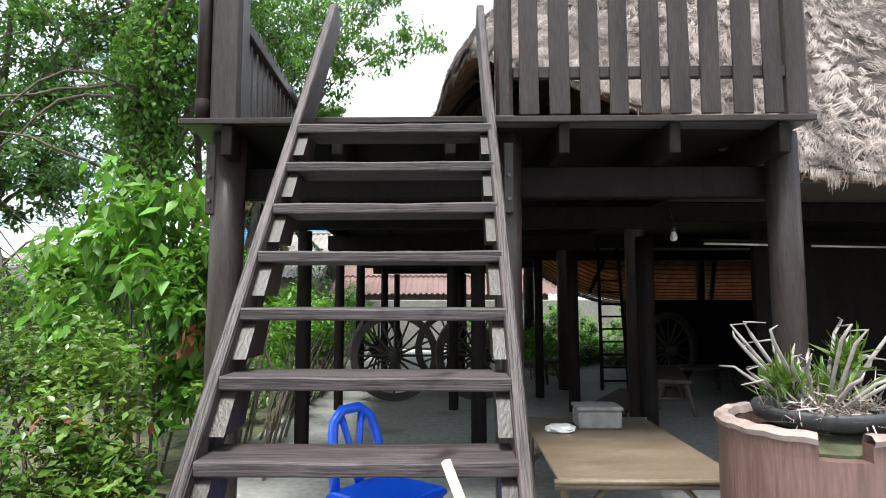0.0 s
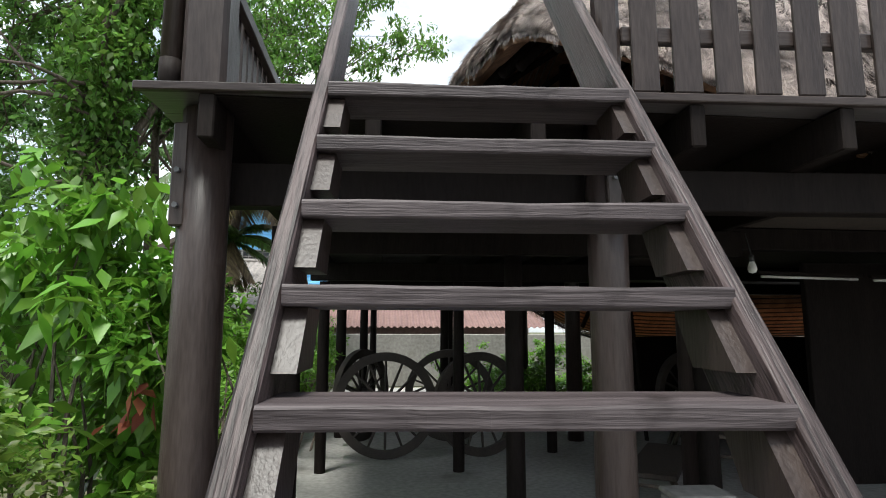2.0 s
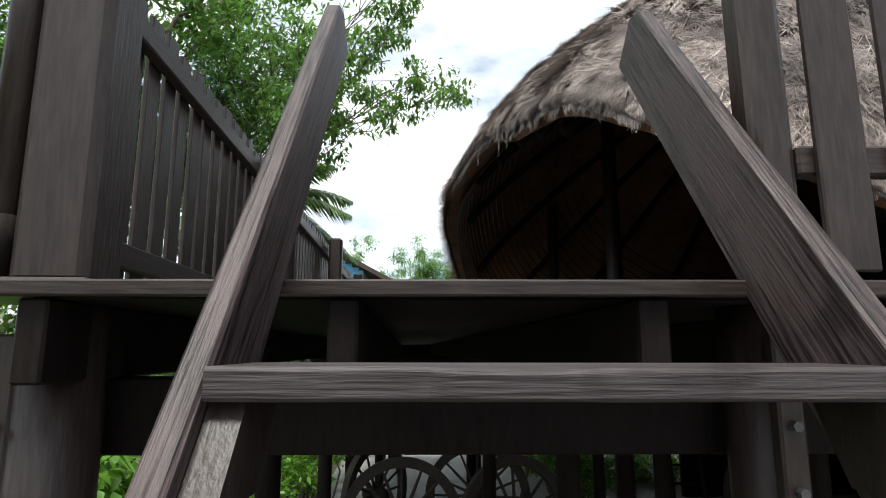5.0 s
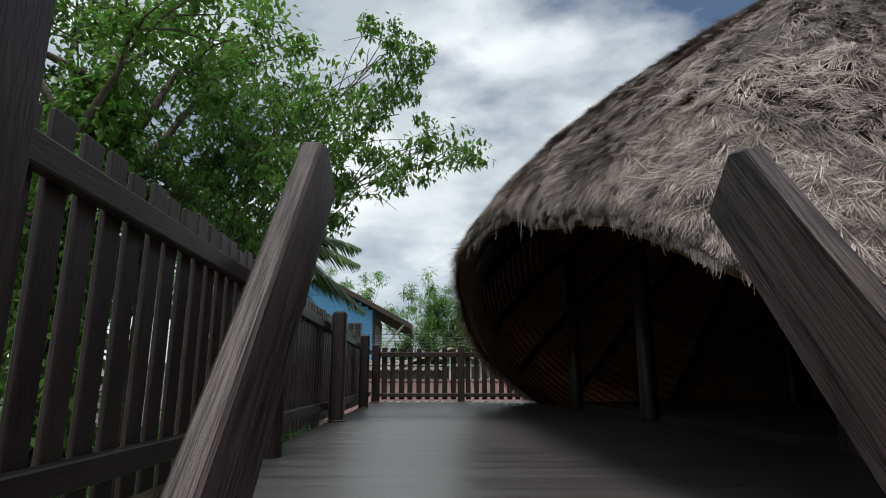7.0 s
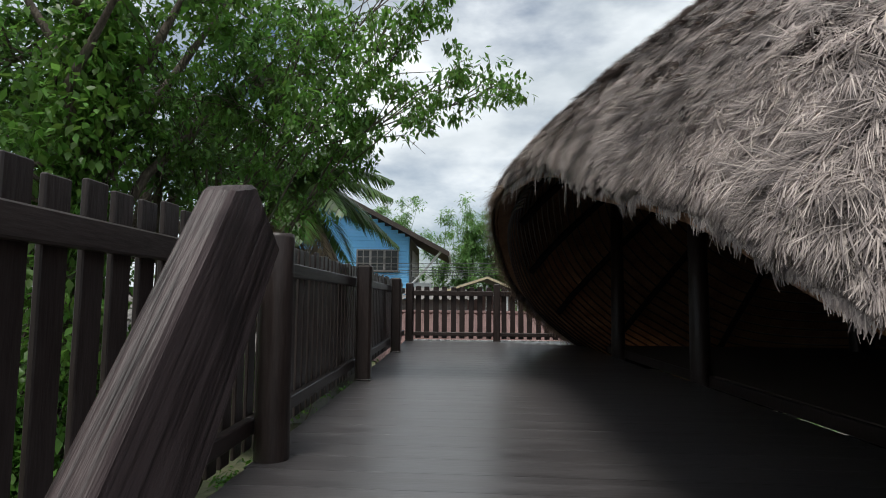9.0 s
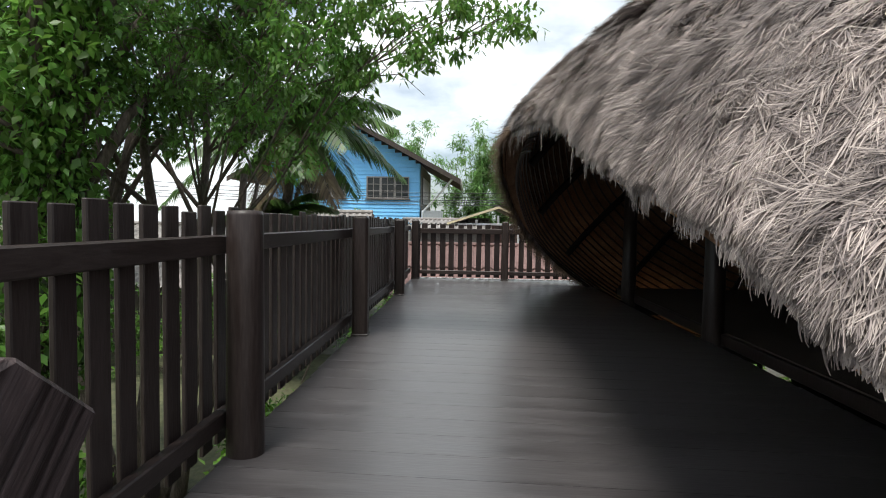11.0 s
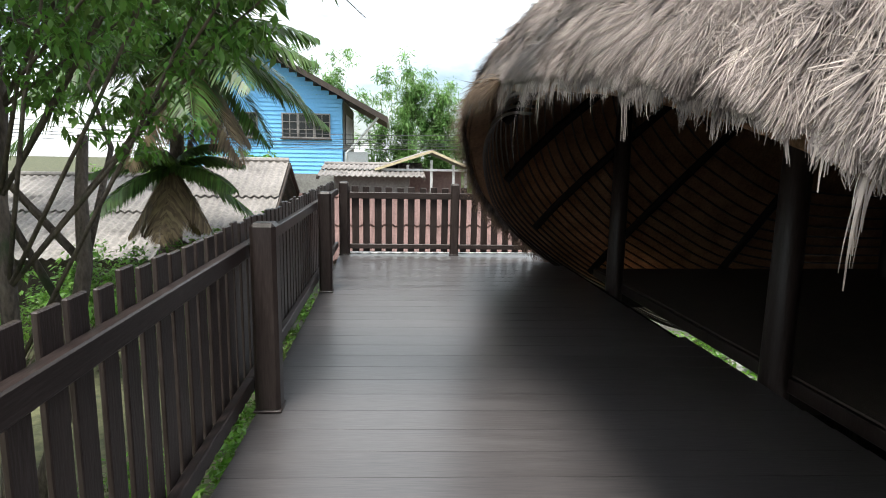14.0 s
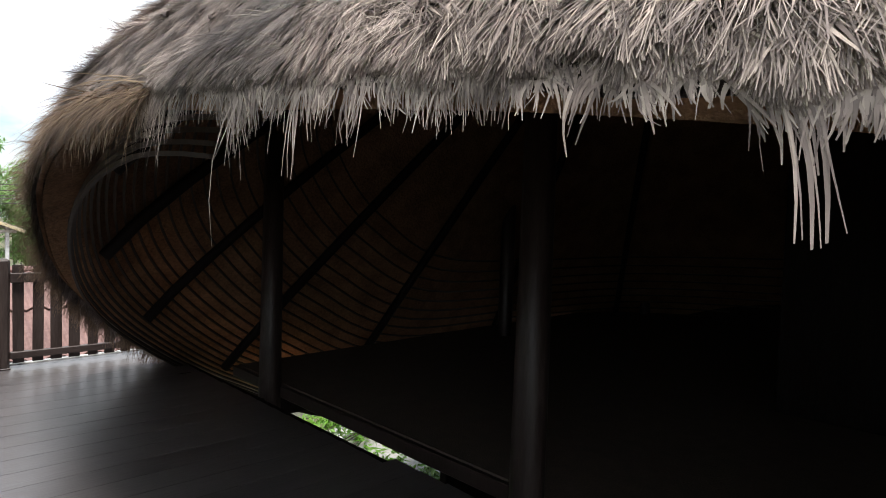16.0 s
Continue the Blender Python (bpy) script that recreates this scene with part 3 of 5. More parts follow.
# straw lying on the thatch and hanging from the eave


def blades(u, v, length, width, lift, rng, segs=2, hang=0.0, spread=0.35, gather=0.0, loose=0.13, settle=0.8):
    """Straws on the roof, lying down the slope; hang: how far they turn straight down."""
    n = len(u)
    hang = np.zeros(n) + hang
    p = roof_point(u, v)
    below = roof_point(u, np.maximum(v - 0.01, 0)) - roof_point(u, np.maximum(v - 0.01, 0) + 0.01)
    below /= np.linalg.norm(below, axis=1)[:, None] + 1e-9
    across = roof_point(u + 0.0008, v) - p
    across /= np.linalg.norm(across, axis=1)[:, None] + 1e-9
    normal = np.cross(below, across)
    normal /= np.linalg.norm(normal, axis=1)[:, None] + 1e-9
    away = p - np.stack([np.full(n, 5.8), np.clip(p[:, 1], 7.0, 10.0), np.full(n, 3.0)], 1)
    normal *= np.where((normal * away).sum(1)[:, None] < 0, -1, 1)
    swirl = np.array([noise.noise((a * 34, b * 11, 9.0)) + 0.6 * noise.noise((a * 150, b * 50, 4.0)) for a, b in zip(u, v)])
    turn = (rng.normal(0, spread, n) + 0.6 * swirl - 0.05 + gather)[:, None]
    way = below * np.cos(turn) + across * np.sin(turn) + normal * lift[:, None]
    side = np.cross(way, normal)
    side /= np.linalg.norm(side, axis=1)[:, None] + 1e-9
    curl = rng.normal(0, loose if segs > 2 else 0.0, n)
    rows = []
    for s in range(segs + 1):
        f = s / segs
        sag = np.array([0, 0, -1.0]) * (hang * length * f * f)[:, None] - normal * (lift * length * settle * f * f)[:, None]
        c = p + normal * 0.015 + way * (length * f)[:, None] * (1 - 0.5 * (hang * f))[:, None] + sag
        c = c + side * (curl * length * math.sin(f * 2.6))[:, None]
        w = (width * (1.0 - 0.75 * f))[:, None]
        rows += [c - side * w, c + side * w]
    vv = np.stack(rows, 1).reshape(-1, 3)
    k = 2 * (segs + 1)
    base = np.arange(n)[:, None] * k
    ff = np.concatenate([base + np.array([[2 * s, 2 * s + 1, 2 * s + 3, 2 * s + 2]]) for s in range(segs)])
    return vv, ff


def seen_side(n, rng, lo=-0.06, hi=0.60):
    return rng.uniform(lo, hi, n) % 1.0


def clumped(u, v, rng, amount):
    """Ragged layers: straw direction and lift change slowly over the roof."""
    return np.array([noise.noise((a * 60, b * 18, amount)) for a, b in zip(u, v)])


def reach(u, v, ln, extra):
    """Cut straws so that they pass the eave by no more than extra."""
    gap = np.linalg.norm(roof_point(u, v) - roof_point(u, np.zeros(len(u))), axis=1)
    return np.minimum(ln, gap + extra)


def ragged(u):
    return np.array([-0.01 + 0.05 * noise.noise((a * 160, 2.0, 0.0)) + 0.04 * noise.noise((a * 700, 5.0, 0.0)) for a in u])


def coursed(u, v, rng, courses):
    """Straws tied in courses: their roots gather along wavering rows."""
    warp = np.array([0.9 * noise.noise((a * 22, b * 5, 2.0)) + 0.5 * noise.noise((a * 90, b * 9, 6.0)) for a, b in zip(u, v)])
    row = np.floor(v * courses + warp) + rng.random(len(v)) ** 2.2
    return np.clip((row - warp) / courses, 0.004, 0.85)


def tufted(tufts, each, hi_v, power, courses, lo_u, hi_u, half, key):
    """Straw in small tufts, each with its own lean and lift, so that dark gaps stay between them."""
    n = tufts * each
    pick = np.repeat(np.arange(tufts), each)
    mu = rng.uniform(lo_u, hi_u, tufts) % 1.0
    mv = coursed(mu, 0.008 + rng.random(tufts) ** power * hi_v, rng, courses)
    cl = clumped(mu, mv, rng, key)
    lift = np.clip(0.20 + 0.42 * cl + rng.normal(0, 0.13, tufts), 0.02, 0.8)
    lift = np.where((mu > 0.43) & (mu < 0.62), np.clip(lift * 1.7, 0.08, 1.1), lift)
    lean = rng.normal(0, 0.42, tufts)
    size = rng.uniform(0.07, 0.18, tufts)
    off = rng.normal(0, 0.00055, n)
    u, v = (mu[pick] + off) % 1.0, np.clip(mv[pick] + rng.normal(0, 0.003, n), 0.003, 0.86)
    ln = reach(u, v, size[pick] * rng.uniform(0.7, 1.1, n), ragged(u))
    vv, ff = blades(u, v, ln, rng.uniform(half * 0.3, half, n), np.clip(lift[pick] + rng.normal(0, 0.05, n), 0.01, 0.9), rng, spread=0.26, gather=lean[pick] - off * 260, settle=0.3)
    tagged(raw("straw_cover", vv, ff, M["straw"], hut), kind="stuff")


tufted(23000, 11, 0.8, 1.5, 56, -0.06, 0.62, 0.0037, 1.3)
tufted(14500, 10, 0.22, 1.4, 70, 0.05, 0.58, 0.0027, 7.1)
n, tufts = 19000, 620
mid = seen_side(tufts, rng)
size = 0.7 + 0.95 * rng.random(tufts) ** 2.2
lean = rng.normal(0, 0.25, tufts)
pick = rng.integers(0, tufts, n)
off = rng.normal(0, 0.0011, n)
u = (mid[pick] + off) % 1.0
cl = clumped(u * 3, u * 0, rng, 3.7)
ln = rng.uniform(0.03, 0.095, n) * size[pick] * np.interp(u, (0.14, 0.31, 0.35, 0.40, 0.47), (0.35, 0.48, 0.9, 1.2, 1.0)) * (1.0 + 0.8 * np.clip(cl, -0.6, 1)) * np.where(rng.random(n) < 0.003, 2.2, 1.0)
vv, ff = blades(u, np.abs(rng.normal(0, 0.008, n)), ln, rng.uniform(0.0012, 0.0048, n), rng.uniform(0.0, 0.22, n), rng, 4, np.clip(rng.normal(0.22, 0.18, n), 0, 1), 0.14, lean[pick] - off * 230)
tagged(raw("eave_fringe", vv, ff, M["straw"], hut), kind="stuff")
# long loose wisps hanging from the eave
wisps = 10
mid = rng.uniform(0.26, 0.44, wisps)
size = 0.06 + 0.15 * rng.random(wisps) ** 1.6
n = wisps * 9
pick = np.repeat(np.arange(wisps), 9)
u = mid[pick] + rng.normal(0, 0.0009, n)
vv, ff = blades(u, np.abs(rng.normal(0, 0.006, n)), size[pick] * rng.uniform(0.45, 1.0, n), rng.uniform(0.002, 0.0065, n), rng.uniform(0.0, 0.15, n), rng, 5, np.clip(rng.normal(0.75, 0.12, n), 0.4, 0.95), 0.12, rng.normal(0, 0.3, wisps)[pick], 0.06)
tagged(raw("eave_fringe", vv, ff, M["straw"], hut), kind="stuff")
n = 11000
u = rng.uniform(0.40, 0.68, n)
vv, ff = blades(u, np.abs(rng.normal(0, 0.012, n)), rng.uniform(0.06, 0.24, n), rng.uniform(0.0012, 0.0034, n), rng.uniform(0.15, 1.3, n), rng, 4, np.clip(rng.normal(0.25, 0.2, n), 0, 1), 0.5, settle=0.3)
tagged(raw("eave_fringe", vv, ff, M["straw_warm"], hut), kind="stuff")

# battens and rafters under the thatch
for k in range(26):
    uu = np.linspace(0.40, 0.80, 50)
    pts = roof_point(uu, np.full(50, 0.015 + 0.021 * k), np.full(50, 0.29))
    part("batten", tube([tuple(p) for p in pts], 0.013, 4, cap=False), M["batten"], hut, "split bamboo batten")
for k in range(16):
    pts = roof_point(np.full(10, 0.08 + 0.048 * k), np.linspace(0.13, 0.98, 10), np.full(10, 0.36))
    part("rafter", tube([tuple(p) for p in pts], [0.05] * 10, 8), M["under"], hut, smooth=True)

# hut floor, stilts and posts
part("hut_floor", boxes(((2.21, 4.8, 2.36), (10.2, 12.6, 2.45)), bevel=0.01), M["old_wood"], hut)
part("floor_edge", boxes(((2.16, 4.8, 2.34), (2.208, 12.6, 2.445)), bevel=0.008), M["wood"], hut)
for x, y, top in ((2.10, 11.72, 4.7), (2.12, 8.85, 5.3), (2.12, 5.8, 4.7), (5.8, 12.0, 6.2), (5.8, 8.5, 8.3), (5.8, 5.0, 6.2), (9.6, 11.8, 3.6), (9.6, 8.4, 4.2), (9.6, 5.2, 3.6)):
    part("hut_post", tube([(x, y, 0), (x, y, 2.6), (x, y, top)], [0.11, 0.10, 0.085], 12), M["wood"], hut, smooth=True)
for y in (5.8, 8.85, 11.72):
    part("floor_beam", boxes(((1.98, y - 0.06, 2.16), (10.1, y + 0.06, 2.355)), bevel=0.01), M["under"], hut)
# unseen walls added inside the hut to keep its interior dark
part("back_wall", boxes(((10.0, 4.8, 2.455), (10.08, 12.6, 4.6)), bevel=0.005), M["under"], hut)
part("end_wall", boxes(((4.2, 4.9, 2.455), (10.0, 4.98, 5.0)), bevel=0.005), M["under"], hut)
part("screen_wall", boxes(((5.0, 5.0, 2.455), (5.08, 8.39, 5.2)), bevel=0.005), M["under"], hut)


# ---------------------------------------------------------------- plants
def tree(name, label, base, top, r0, limbs, crown, count, size, mat, seed, droop=0.5, spread=1.0, bend=0.3, slim=0.42, stems=1, group="", limb=0.32, fine=9, along=0):
    """A tapered, bent trunk with limbs that reach into the crown's clumps. crown: (x, y, z, radius) clumps."""
    rg = random.Random(seed)
    g = np.random.default_rng(seed)
    ob = thing(name, label, "tree", group, at=base)
    base, top = Vector(base), Vector(top)
    sprays = []
    for s in range(stems):
        tp = top + Vector((rg.uniform(-1, 1), rg.uniform(-1, 1), rg.uniform(-0.5, 0.5))) * (0.9 if stems > 1 else 0)
        bs = Vector((rg.uniform(-0.25, 0.25), rg.uniform(-0.25, 0.25), 0)) if stems > 1 else Vector()
        side = Vector((rg.uniform(-bend, bend), rg.uniform(-bend, bend), 0))
        pts = [bs + (tp - base) * f + side * math.sin(f * math.pi) + Vector((rg.uniform(-0.03, 0.03), rg.uniform(-0.03, 0.03), 0)) for f in [k / 8 for k in range(9)]]
        part("trunk", tube([tuple(p) for p in pts], [r0 * (1.25 if k == 0 else 1 - 0.6 * k / 8) for k in range(9)], 12), M["bark"], ob, smooth=True)
        mine = crown[s::stems] if stems > 1 else crown
        for c in mine[:limbs]:
            f = rg.uniform(0.55, 0.95)
            a = pts[int(f * 8)]
            b = Vector(c[:3]) - base
            m1 = a.lerp(b, 0.35) + Vector((rg.uniform(-0.2, 0.2), rg.uniform(-0.2, 0.2), 0.25))
            m2 = a.lerp(b, 0.7) + Vector((rg.uniform(-0.2, 0.2), rg.uniform(-0.2, 0.2), 0.2))
            part("limb", tube([tuple(a), tuple(m1), tuple(m2), tuple(b)], [r0 * limb, r0 * limb * 0.72, r0 * limb * 0.42, r0 * limb * 0.15], 8), M["bark"], ob, smooth=True)
            for f in [0.35 + 0.6 * j / max(1, along) for j in range(along)]:
                q = (a.lerp(m1, f / 0.35) if f < 0.35 else m1.lerp(m2, (f - 0.35) / 0.35) if f < 0.7 else m2.lerp(b, (f - 0.7) / 0.3)) + Vector((rg.gauss(0, 0.1), rg.gauss(0, 0.1), rg.gauss(-0.06, 0.08)))
                sprays.append((*q, rg.uniform(0.10, 0.20)))
            bm = bmesh.new()
            for _ in range(7):
                e = b + Vector((rg.gauss(0, 1), rg.gauss(0, 1), rg.gauss(0, 0.6))) * c[3] * 0.7
                st = m2.lerp(b, rg.random())
                tube([tuple(st), tuple(st.lerp(e, 0.5) + Vector((0, 0, 0.1))), tuple(e)], [r0 * 0.09, r0 * 0.06, r0 * 0.03], 4, bm, cap=False)
            tagged(part("twig_spray", bm, M["bark"], ob), kind="stuff")
    # leaves in many small clumps for an uneven outline
    clumps = sprays
    for c in crown:
        for _ in range(max(5, int(fine * c[3]))):
            o = Vector((rg.gauss(0, 1), rg.gauss(0, 1), rg.gauss(0, 0.75))) * c[3] * 0.52
            clumps.append((c[0] + o.x - base.x, c[1] + o.y - base.y, c[2] + o.z - base.z, rg.uniform(0.16, 0.42) * spread))
    v, f = leaf_cloud(clumps, 1.0, count, size, g, droop, slim, 0.75)
    tagged(raw("leaves", v, f, mat, ob), kind="stuff")
    return ob


def bush(name, label, blobs, count, size, mat, seed, droop=0.4, slim=0.42, at=(0, 0, 0), stalks=14):
    g = np.random.default_rng(seed)
    rg = random.Random(seed)
    ob = thing(name, label, "shrub", at=at)
    bm = bmesh.new()
    for _ in range(stalks):
        c = rg.choice(blobs)
        x, y = rg.gauss(0, 0.15), rg.gauss(0, 0.15)
        tube([(x + c[0] * 0.5, y + c[1] * 0.5, -0.06), (x + c[0] * 0.8, y + c[1] * 0.8, c[2] * 0.5), (c[0] + rg.gauss(0, 0.1), c[1] + rg.gauss(0, 0.1), c[2])], [0.016, 0.012, 0.004], 5, bm, cap=False)
    tagged(part("undergrowth", bm, M["bark"], ob), kind="stuff")
    clumps = []
    for c in blobs:
        for _ in range(14):
            o = Vector((rg.gauss(0, 1), rg.gauss(0, 1), rg.gauss(0, 1))) * c[3] * 0.5
            clumps.append((c[0] + o.x, c[1] + o.y, max(0.02, c[2] + o.z), rg.uniform(0.3, 0.6) * c[3]))
    v, f = leaf_cloud(clumps, 1.0, count, size, g, droop, slim, 0.8)
    v[:, 2] = np.maximum(v[:, 2], -0.05)
    tagged(raw("leaves", v, f, mat, ob), kind="stuff")
    return ob


tree("vine_tree", "grey-barked tree wound with leafy green vines beside the deck", (-4.3, 7.9, -0.06), (-4.1, 8.4, 6.4), 0.21, 9,
     [(-2.6, 9.6, 6.0, 0.7), (-3.2, 9.2, 6.9, 0.9), (-4.4, 9.6, 7.2, 1.2), (-5.4, 8.0, 6.8, 1.1), (-4.6, 7.0, 6.0, 0.9), (-3.4, 10.2, 7.6, 1.0), (-5.3, 9.4, 7.8, 1.2), (-3.5, 7.6, 6.4, 0.8), (-5.6, 8.6, 5.6, 0.9), (-3.0, 8.2, 7.2, 0.7)], 12000, 0.11, M["leaf_mid"], 11, spread=1.4)
g = np.random.default_rng(21)
vine = thing("climbing_vine", "bright green vine climbing the tree trunk", "vine", at=(-4.28, 7.9, 0))
vine.scale = (1.25, 1.1, 1.15)
cl = [(0.05 * math.sin(z * 3) + 0.02 * z, 0.07 * z + 0.1 * math.cos(z * 2.3) - 0.08, z, 0.30 + 0.14 * math.sin(z * 1.9) ** 2) for z in [0.3 + 0.16 * k for k in range(32)]]
v, f = leaf_cloud(cl, 1.3, 12000, 0.09, g, 0.8, 0.55, 1.0)
tagged(raw("leaves", v, f, M["leaf_mid"], vine), kind="stuff")
bm = bmesh.new()
for k in range(9):
    a = k * 0.7
    tube([(0.24 * math.cos(a + z * 1.2), 0.24 * math.sin(a + z * 1.2) + 0.08 * z, z) for z in [0.6 * j for j in range(9)]], 0.012, 4, bm)
tagged(part("undergrowth", bm, M["bark"], vine), kind="stuff")
tree("leafy_tree", "many-stemmed tree with dark green leaves", (-4.1, 9.7, -0.06), (-4.0, 10.0, 4.4), 0.105, 5,
     [(-4.6, 9.4, 5.0, 1.0), (-3.5, 10.6, 4.9, 0.9), (-5.4, 10.4, 5.4, 1.2), (-3.0, 9.2, 5.5, 0.9), (-4.2, 11.2, 5.8, 1.1), (-2.7, 11.0, 5.9, 0.9), (-5.8, 8.6, 5.2, 1.1), (-4.9, 9.8, 6.6, 1.3), (-3.2, 10.8, 6.9, 1.1), (-4.6, 9.6, 3.9, 0.7), (-5.2, 11.5, 4.4, 0.9), (-6.4, 10.4, 4.2, 1.0), (-3.6, 12.0, 4.9, 0.8), (-3.4, 9.0, 4.7, 0.6)],
     13500, 0.115, M["leaf_dark"], 12, stems=5, spread=1.2, bend=0.6)
tree("spreading_tree", "slender tree with loose drooping sprays of small leaves", (-3.57, 9.67, -0.06), (-3.1, 9.4, 4.75), 0.085, 14,
     [(-1.98, 8.68, 5.1, 0.55), (-1.48, 8.47, 4.95, 0.45), (-1.12, 8.38, 5.4, 0.5), (-0.68, 8.28, 5.0, 0.35), (-0.28, 8.22, 5.25, 0.3), (-1.77, 8.68, 5.75, 0.6), (-2.58, 8.78, 5.31, 0.6), (-3.08, 8.68, 4.9, 0.55), (-0.82, 8.32, 5.9, 0.4), (-3.38, 8.68, 5.6, 0.65), (0.08, 8.18, 5.1, 0.17), (-0.47, 8.22, 6.25, 0.25), (-0.68, 8.22, 6.46, 0.3), (-1.32, 8.47, 6.0, 0.45)],
     12500, 0.078, M["leaf_mid"], 13, droop=0.8, slim=0.40, spread=0.5, limb=0.20, fine=44, along=10)
tree("shade_tree", "large dark tree with twisting bare branches", (-7.5, 8.5, -0.06), (-7.0, 8.8, 5.0), 0.2, 8,
     [(-6.6, 7.6, 4.2, 1.3), (-7.6, 8.4, 5.8, 1.6), (-6.0, 9.6, 6.2, 1.4), (-8.6, 7.4, 4.8, 1.6), (-8.8, 9, 3.2, 1.6), (-9.6, 8, 6.6, 1.7), (-6.4, 8.4, 7.6, 1.6), (-5.6, 7.4, 1.4, 0.9), (-7.6, 7.8, 1.2, 1.2)],
     8500, 0.14, M["leaf_mid"], 14, spread=1.3)
tree("far_tree", "dense green tree behind the garden", (-12, 16, -0.06), (-11.8, 16, 6), 0.25, 6,
     [(-11, 15.6, 6.5, 2.0), (-13, 16, 7.5, 2.2), (-9.5, 16.4, 7.6, 1.7), (-14.6, 15, 5.6, 2.2), (-12, 15, 4.2, 1.8), (-10, 15.4, 4.4, 1.4), (-9.0, 19, 8.6, 1.9), (-7, 19, 8.0, 1.5)], 26000, 0.22, M["leaf_dark"], 15, spread=1.8)
bush("broad_leaf_shrub", "tall shrub with broad drooping bright green leaves", [(0, 0, 2.05, 0.40), (-0.35, 0.1, 1.7, 0.42), (0.35, 0.1, 1.75, 0.36), (0.1, -0.1, 1.35, 0.4), (-0.5, -0.1, 1.2, 0.35), (0.45, 0.2, 1.2, 0.3), (0.3, 0.15, 0.8, 0.3), (-0.9, 0.3, 1.6, 0.3)],
     2600, 0.165, M["leaf_bright"], 31, droop=0.75, slim=0.40, at=(-2.25, 4.45, 0))
g = np.random.default_rng(88)
red = thing("red_leaves", "a few withered red-brown leaves among the shrubs", "leaves", kind="stuff", at=(-2.0, 4.2, 0))
v, f = leaf_cloud([(0.2, 0, 1.0, 0.12), (0.25, 0, 1.12, 0.08), (-0.5, -0.3, 0.5, 0.25), (-0.1, -0.2, 0.55, 0.2)], 1.0, 26, 0.15, g, 0.9, 0.5, 1.0)
raw("leaves", v, f, M["dry_leaf"], red)
branch = thing("bare_branches", "thin twisting bare branches beside the vine tree", "branch", at=(-4.2, 7.85, 3.5))
branch.scale = (1.3, 1.3, 1.3)
rg = random.Random(63)
for k in range(7):
    p, d = Vector((0, 0, rg.uniform(-0.6, 0.7))), Vector((rg.uniform(-1.0, -0.6), rg.uniform(-0.7, 0.1), rg.uniform(-0.1, 0.35)))
    pts = [tuple(p)]
    for s in range(9):
        d = (d + Vector((rg.gauss(0, 0.25), rg.gauss(0, 0.25), rg.gauss(0, 0.32)))).normalized()
        p = p + d * 0.26
        pts.append(tuple(p))
    part("branch", tube(pts, [0.019 * (1 - 0.08 * s) for s in range(10)], 6), M["bark"], branch, smooth=True)
bush("hedge_shrub", "low shrub with small yellow-green leaves", [(0, 0, 0.95, 0.32), (-0.4, 0.1, 1.0, 0.34), (0.35, 0.05, 0.85, 0.3), (-0.8, 0, 0.9, 0.34), (0.1, -0.2, 0.55, 0.33), (-0.5, -0.3, 0.55, 0.36), (-1.2, 0.1, 0.9, 0.34), (0.4, -0.1, 0.4, 0.28)],
     9500, 0.055, M["leaf_yellow"], 32, droop=0.1, slim=0.5, at=(-2.15, 3.25, 0))
bush("hedge_shrub", "low shrub with dark green leaves at its foot", [(0, 0, 0.35, 0.35), (-0.5, 0.1, 0.4, 0.4), (-1.1, 0.2, 0.45, 0.4), (0.3, 0.3, 0.3, 0.25), (-1.7, 0.2, 0.5, 0.4)], 5200, 0.06, M["leaf_mid"], 33, droop=0.2, slim=0.5, at=(-2.0, 2.9, 0))
bush("garden_shrub", "dense green shrub beneath the deck's edge", [(0, 0, 0.7, 0.45), (0.1, 1.2, 0.75, 0.45), (-0.6, 0.6, 0.9, 0.5), (0, 2.4, 0.75, 0.5), (0.1, 3.6, 0.8, 0.5), (-0.5, 4.4, 0.9, 0.5), (0.1, 5.2, 0.8, 0.5), (0.1, 6.6, 0.8, 0.5)], 9000, 0.09, M["leaf_bright"], 34, at=(-2.15, 5.6, 0))
bush("garden_shrub", "dense green shrub behind the railing", [(0, 0, 1.6, 0.7), (1.2, 0.3, 1.7, 0.7), (2.4, 0.1, 1.5, 0.6), (-1.2, 0.2, 1.5, 0.7)], 5000, 0.1, M["leaf_mid"], 35, at=(-4.6, 15.2, 0))
bush("garden_shrub", "row of green shrubs before the long shed", [(k * 1.1, 0.3 * (k % 2), 0.9 + 0.25 * (k % 3), 0.65) for k in range(-4, 4)], 9000, 0.11, M["leaf_mid"], 45, at=(-7.6, 15.6, 0))
bush("garden_shrub", "tall pale green shrub beyond the shed roof", [(0, 0, 3.2, 0.9), (1.4, 0.2, 3.4, 0.9), (-1.4, 0.2, 3.3, 0.9), (2.6, 0, 3.1, 0.7), (0.6, 0, 2.2, 1.0)], 6500, 0.16, M["leaf_bright"], 46, at=(-7.6, 25.8, 0))
bush("edge_plants", "leafy yellow-green plants growing up past the deck's edge", [(0.02 * (k % 3), 0.62 * k, (1.5 if k < 2 else 1.0) + 0.1 * (k % 4), 0.30) for k in range(15)], 8500, 0.07, M["leaf_bright"], 47, at=(-1.62, 4.2, 0), stalks=40)
bush("yellow_shrub", "round yellow-green shrub in sunlight", [(0, 0, 0.6, 0.5), (0.5, 0.2, 0.5, 0.4), (-0.4, 0.2, 0.7, 0.45)], 2600, 0.08, M["leaf_yellow"], 36, at=(-1.9, 14.6, 0))
